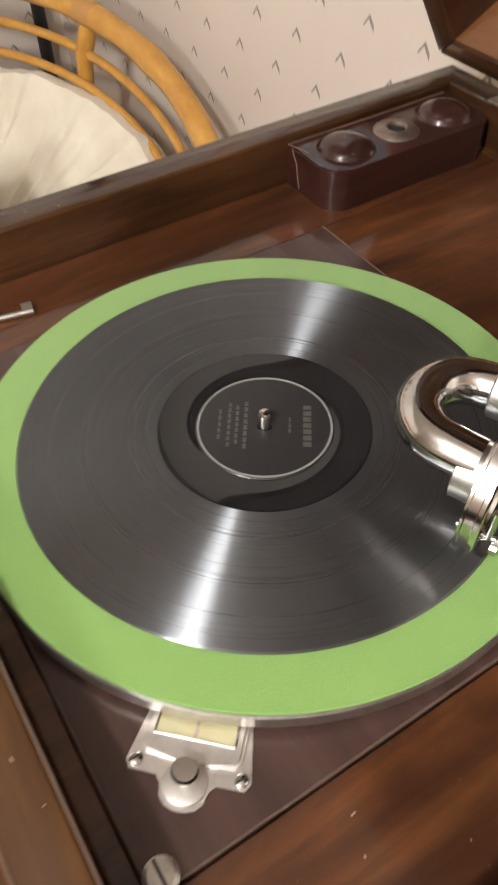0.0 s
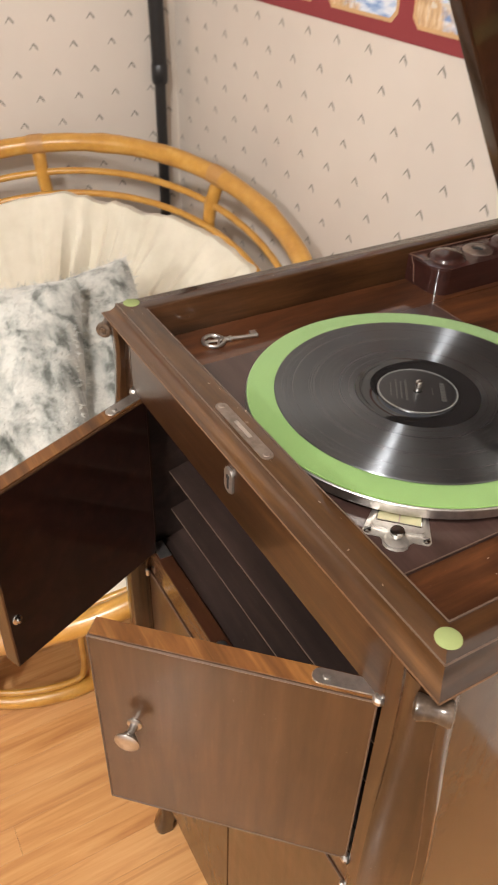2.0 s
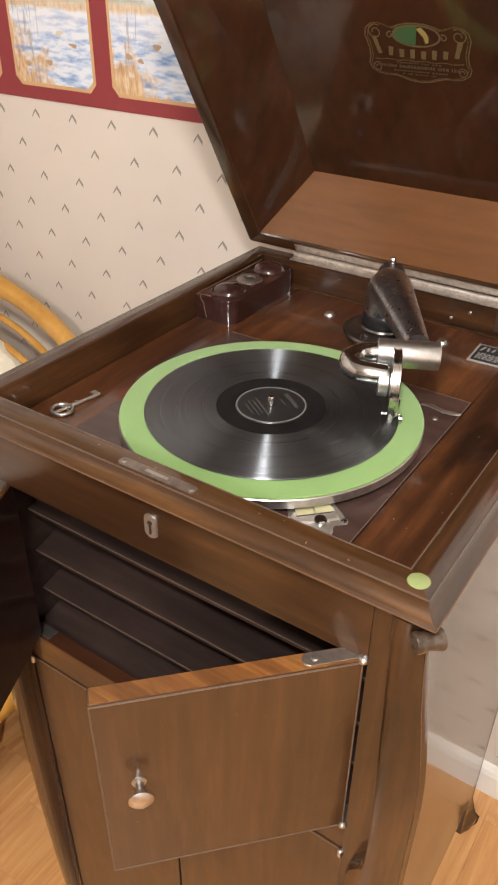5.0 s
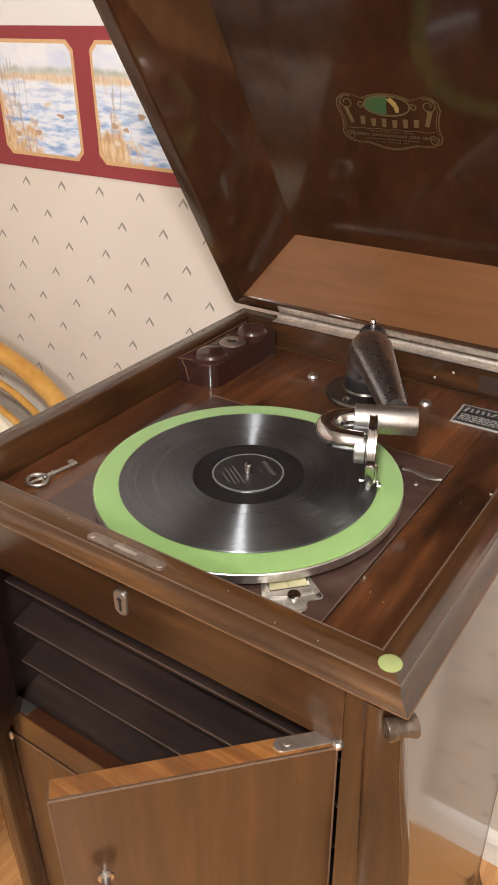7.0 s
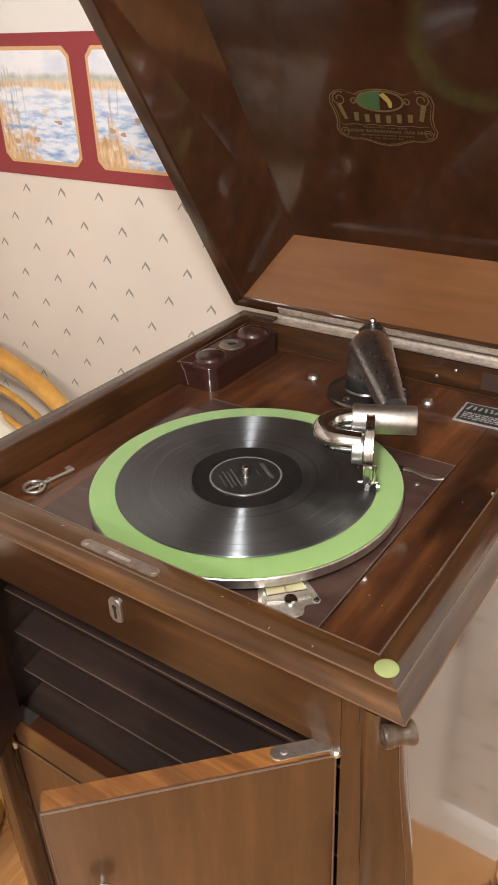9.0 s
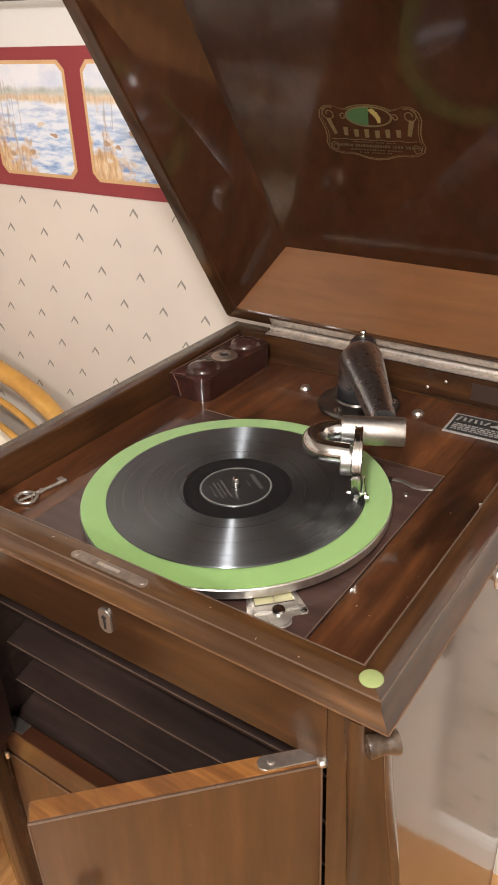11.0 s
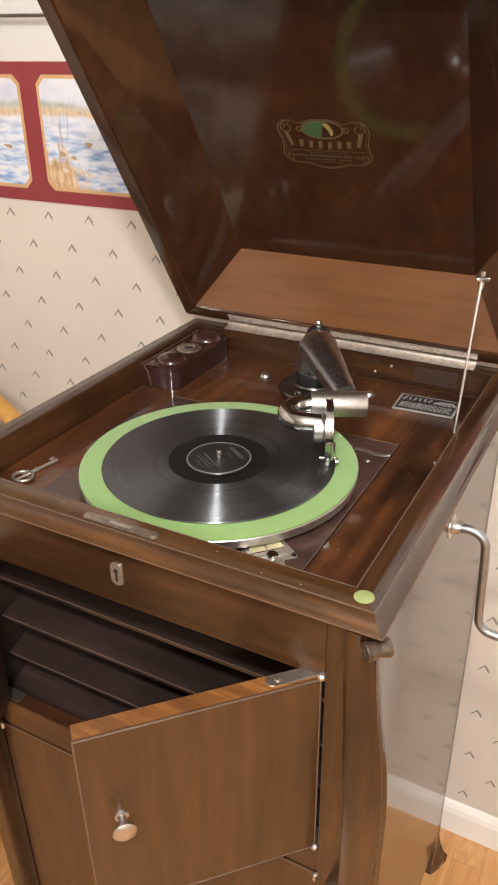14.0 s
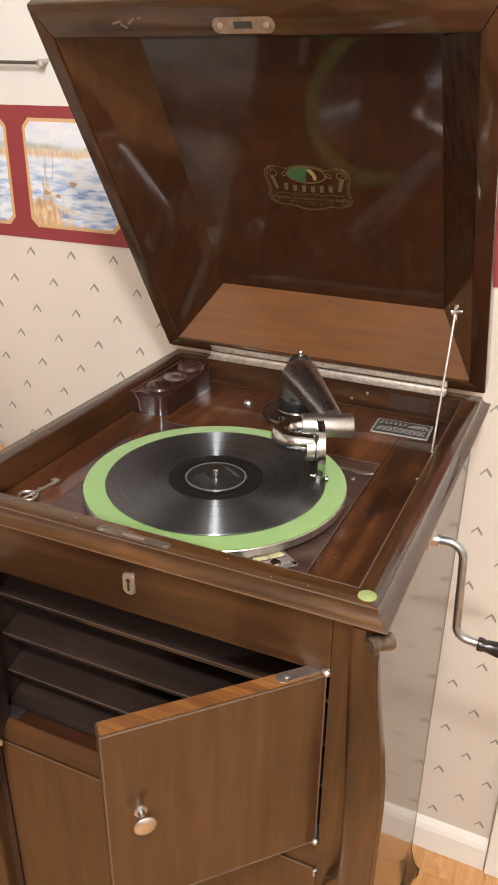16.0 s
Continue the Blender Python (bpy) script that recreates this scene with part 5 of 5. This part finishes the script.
part("handle", lathe([(0, 0), (0.0085, 0), (0.009, 0.006), (0.0075, 0.009), (0.0095, 0.022), (0.0115, 0.045), (0.011, 0.065), (0.008, 0.076), (0, 0.079)], 24, to_axis((SX + 0.072, CY, CZ - 0.1332), (1, 0, -0.04))), ebony, cr, "black turned wooden handle", smooth=True)

# ---- round rattan chair ----
CC = Vector((-0.870, -0.157, 0.660))
az, el, HR = -0.705, 1.166, 0.558
cn = Vector((math.cos(el) * math.cos(az), math.cos(el) * math.sin(az), math.sin(el)))
ca = Vector((0, 0, 1)).cross(cn).normalized()
cb = cn.cross(ca)


def hoop_pts(r, n, count=96, wob=0.0):
    return [CC + (r + wob * math.sin(5 * 2 * math.pi * k / count)) * (math.cos(2 * math.pi * k / count) * ca + math.sin(2 * math.pi * k / count) * cb) + n * cn for k in range(count)]


def cane(points, r, nodes):
    """Radii of a cane with slightly swollen joints."""
    n = len(points)
    return [r * (1 + (0.09 if k % nodes == 0 else 0.0) + 0.03 * math.sin(k * 1.7)) for k in range(n)]


chair = thing("rattan_chair", (CC.x, CC.y, 0), "round golden rattan chair with a bowl seat", "chair")
h0 = hoop_pts(HR, 0)
part("hoop", tube(h0, cane(h0, 0.0195, 12), 16, closed=True), rattan, chair, "thick golden rattan hoop", smooth=True)
for r, n in ((0.527, -0.052), (0.498, -0.090)):
    h1 = hoop_pts(r, n)
    part("thin_hoop", tube(h1, 0.0075, 12, closed=True), rattan, chair, smooth=True)
h2 = hoop_pts(0.34, -0.235, 64)
part("lower_hoop", tube(h2, 0.0150, 12, closed=True), rattan, chair, smooth=True)
for k in range(8):
    a = radians(15.5 + 45 * k)
    e = math.cos(a) * ca + math.sin(a) * cb
    p0, p1, p2 = CC + HR * e - 0.012 * cn, CC + 0.513 * e - 0.100 * cn, CC + 0.34 * e - 0.225 * cn
    st = part("rib", tube([p0, p0.lerp(p1, 0.5) - 0.01 * e, p1, p2], [0.015, 0.015, 0.0145, 0.013], 12), rattan, chair, smooth=True)
    tang = e.cross(cn)
    q = CC + HR * e
    part("binding", tube([q - tang * 0.019, q - tang * 0.012, q + tang * 0.012, q + tang * 0.019], [0.0197, 0.0212, 0.0212, 0.0197], 16), wrap_m, st, smooth=True)
BC, BR = Vector((-0.870, -0.215, 0)), 0.295
base = [BC + BR * Vector((math.cos(2 * math.pi * k / 64), math.sin(2 * math.pi * k / 64), 0)) + Vector((0, 0, 0.0165)) for k in range(64)]
part("base_hoop", tube(base, cane(base, 0.016, 9), 14, closed=True), rattan, chair, smooth=True)
for k in range(8):
    a = 2 * math.pi * (k + 0.13) / 8
    e = Vector((math.cos(a), math.sin(a), 0))
    ring_pt = min(h2, key=lambda p: (Vector((p.x, p.y, 0)) - BC - 0.33 * e).length)
    fp = BC + BR * e + Vector((0, 0, 0.02))
    part("post", tube([fp, fp.lerp(ring_pt, 0.5) + 0.012 * e, ring_pt], 0.0145, 12), rattan, chair, smooth=True)
    # A thin bent cane lines each bay between two posts.
    loop = []
    for u, z in [(0.085, 0.30), (0.080, 0.20), (0.080, 0.11), (0.088, 0.075), (0.115, 0.052), (0.16, 0.046)] + [(0.2 + 0.05 * q, 0.045) for q in range(13)] + [(0.84, 0.046), (0.885, 0.052), (0.912, 0.075), (0.920, 0.11), (0.920, 0.20), (0.915, 0.30)]:
        b = a + u * math.pi / 4
        loop.append(BC + (BR + 0.05 * max(0.0, z - 0.1)) * Vector((math.cos(b), math.sin(b), 0)) + Vector((0, 0, z)))
    part("bent_cane", tube(loop, 0.0068, 10), rattan, chair, smooth=True)


def cushion():
    """A deep round cushion gathered in radial folds, filling the bowl."""
    bm = bmesh.new()
    na, nr = 320, 26
    rnd = random.Random(5)
    ph = [rnd.uniform(0, 6.28) for _ in range(8)]
    rows = []
    for i in range(nr + 1):
        f = i / nr
        row = []
        for k in range(na):
            a = 2 * math.pi * k / na
            wav = 0.55 * math.sin(13 * a + ph[0] + 0.8 * math.sin(3 * a)) + 0.35 * math.sin(23 * a + ph[1] + 1.2 * math.sin(2 * a + ph[2])) + 0.34 * math.sin(47 * a + ph[3] + 2.0 * f + 1.5 * math.sin(7 * a)) + 0.20 * math.sin(79 * a + ph[5] + 3.0 * f + 2.1 * math.sin(5 * a + ph[1])) - 0.30 * (1 - abs(math.sin(19 * a + ph[4] + 1.6 * math.sin(4 * a + ph[5])))) ** 3
            wav *= 0.55 + 0.45 * math.sin(2 * a + ph[6] + 1.3 * math.sin(5 * a + ph[7]))
            if f <= 0.8:
                g = f / 0.8
                r = 0.05 + 0.420 * g
                n = -0.255 + 0.178 * g ** 1.7 + 0.030 * math.sin(math.pi * min(1, g * 1.15))
                amp = 0.038 * math.sin(math.pi * min(1.0, 0.15 + g * 0.8)) + 0.004
            else:
                b = (f - 0.8) / 0.2 * math.pi
                r = 0.470 + 0.040 * math.sin(b * 0.75)
                n = -0.112 + 0.035 * math.cos(b)
                amp = 0.009
            nn = n + amp * wav + -0.045 * (1 - abs(math.sin(3.5 * a + ph[4])) ** 0.35) * min(1, f * 1.5)
            rr = r * (1 + 0.015 * math.sin(4 * a + ph[5]) + 0.004 * wav * f)
            row.append(bm.verts.new(CC + rr * (math.cos(a) * ca + math.sin(a) * cb) + nn * cn))
        rows.append(row)
    for a, b in zip(rows, rows[1:]):
        for k in range(na):
            bm.faces.new((a[k], a[(k + 1) % na], b[(k + 1) % na], b[k]))
    bm.faces.new(rows[0][::-1])
    under = [bm.verts.new(CC + 0.30 * (math.cos(2 * math.pi * k / na) * ca + math.sin(2 * math.pi * k / na) * cb) - 0.285 * cn) for k in range(na)]
    for k in range(na):
        bm.faces.new((rows[-1][k], rows[-1][(k + 1) % na], under[(k + 1) % na], under[k]))
    bm.faces.new(under)
    return bm


cu = part("cushion", cushion(), cloth, smooth=True)
for p in cu.data.polygons:
    p.use_smooth = True
tagged(cu, "cream cotton round cushion with gathered radial folds in the rattan bowl", "cushion")


def pillow(centre, facing, size, thick, turn):
    """A square pillow with pinched corners and a coat of short fur."""
    bm = bmesh.new()
    n = 34
    top, bot = {}, {}
    for i in range(n + 1):
        for j in range(n + 1):
            u, v = 2 * i / n - 1, 2 * j / n - 1
            pin = 1 - 0.07 * ((1 - abs(u)) * abs(v) + (1 - abs(v)) * abs(u))
            h = thick * ((1 - u ** 4) * (1 - v ** 4)) ** 0.55
            wob = 0.018 * noise.noise(Vector((u * 2.2, v * 2.2, 3.1))) + 0.008 * noise.noise(Vector((u * 6, v * 6, 1.0)))
            edge = i in (0, n) or j in (0, n)
            p = Vector((u * size * pin, v * size * pin, h + (0 if edge else wob)))
            top[i, j] = bm.verts.new(p)
            bot[i, j] = top[i, j] if edge else bm.verts.new((p.x, p.y, -h * 0.8))
    for i in range(n):
        for j in range(n):
            bm.faces.new((top[i, j], top[i + 1, j], top[i + 1, j + 1], top[i, j + 1]))
            quad = (bot[i, j], bot[i, j + 1], bot[i + 1, j + 1], bot[i + 1, j])
            if len({v for v in quad} & {top[i, j], top[i + 1, j], top[i + 1, j + 1], top[i, j + 1]}) < 4:
                bm.faces.new(quad)
    m = to_axis(centre, facing) @ Matrix.Rotation(radians(turn), 4, "Z")
    bm.normal_update()
    rnd = random.Random(11)
    hairs = bmesh.new()
    verts = [(v.co.copy(), v.normal.copy()) for v in bm.verts if v.normal.z > -0.2]
    for k in range(15000):
        p, nn = verts[rnd.randrange(len(verts))]
        p = p + Vector((rnd.uniform(-1, 1), rnd.uniform(-1, 1), 0)) * size / n
        lean = (nn + Vector((rnd.uniform(-0.9, 0.9), rnd.uniform(-1.3, 0.3), 0.2))).normalized()
        side = lean.cross(Vector((rnd.uniform(-1, 1), rnd.uniform(-1, 1), 0.3))).normalized() * 0.0008
        q = p - nn * 0.004
        tip = q + lean * rnd.uniform(0.007, 0.014)
        hairs.faces.new((hairs.verts.new(q - side), hairs.verts.new(q + side), hairs.verts.new(tip)))
    ob = part("fur_pillow", moved(bm, m), fur, smooth=True)
    tagged(ob, "grey and white long-haired fur pillow on the cream cushion", "pillow")
    hair = part("fur", moved(hairs, m), fur, ob)
    hair["kind"] = "stuff"
    return ob


pillow((-0.715, -0.175, 0.590), (0.62, -0.20, 0.72), 0.245, 0.085, 14)
pillow((-0.660, -0.325, 0.665), (0.62, -0.20, 0.72), 0.225, 0.080, 2)

# Black pole with a ribbed sleeve in the corner.
pole = thing("corner_pole", (-1.425, 0.395, 0), "black pole with a ribbed flexible sleeve in the corner", "pole")
PX, PY = -1.428, 0.392
part("foot", lathe([(0, 0), (0.030, 0), (0.030, 0.012), (0.02, 0.022), (0.016, 0.03), (0, 0.03)], 32, Matrix.Translation((PX + 0.002, PY, 0))), black_m, pole, smooth=True)
part("shaft", tube([(PX, PY, 0.02), (PX, PY, 0.96)], 0.0135, 20), black_m, pole, smooth=True)
rib_pts, rib_r = [], []
for k in range(121):
    f = k / 120
    rib_pts.append((PX + 0.004 * f, PY - 0.03 * f * f, 0.95 + 0.50 * f))
    rib_r.append(0.0185 if k % 2 else 0.0178)
part("ribbed_sleeve", tube(rib_pts, rib_r, 18), black_m, pole, "ribbed black flexible sleeve", smooth=True)
part("coupling", tube([(PX, PY, 0.952), (PX, PY, 0.957), (PX, PY, 0.991), (PX, PY, 0.996)], [0.0165, 0.0198, 0.0198, 0.0165], 20), black_m, pole, smooth=True)

# ---- oak boards of the floor ----
STRIP = 0.0575
board_meshes = []
for ln in (0.62, 0.86, 1.14):
    b = box((-STRIP / 2 + 0.0001, -ln / 2 + 0.0002, -0.0119), (STRIP / 2 - 0.0001, ln / 2 - 0.0002, 0.0), 0.0)
    bmesh.ops.bevel(b, geom=[e for e in b.edges if all(v.co.z > -0.001 for v in e.verts)], offset=0.0005, segments=1, affect="EDGES")
    me = bpy.data.meshes.new("floor_board")
    b.to_mesh(me)
    b.free()
    me.materials.append(oak)
    board_meshes.append((ln, me))
rnd = random.Random(21)
x = WX + STRIP / 2
while x < EX:
    y = SY - 0.08
    first = rnd.uniform(0.25, 1.1)
    while y < WY:
        ln, me = board_meshes[rnd.randrange(3)]
        fit_ln = min(first, ln, WY + 0.08 - y)
        first = 9.0
        ob = new("floor_board", me)
        ob.location = (x, y + fit_ln / 2, 0)
        ob.scale = (1, fit_ln / ln, 1)
        ob.parent = floor
        y += fit_ln
    x += STRIP
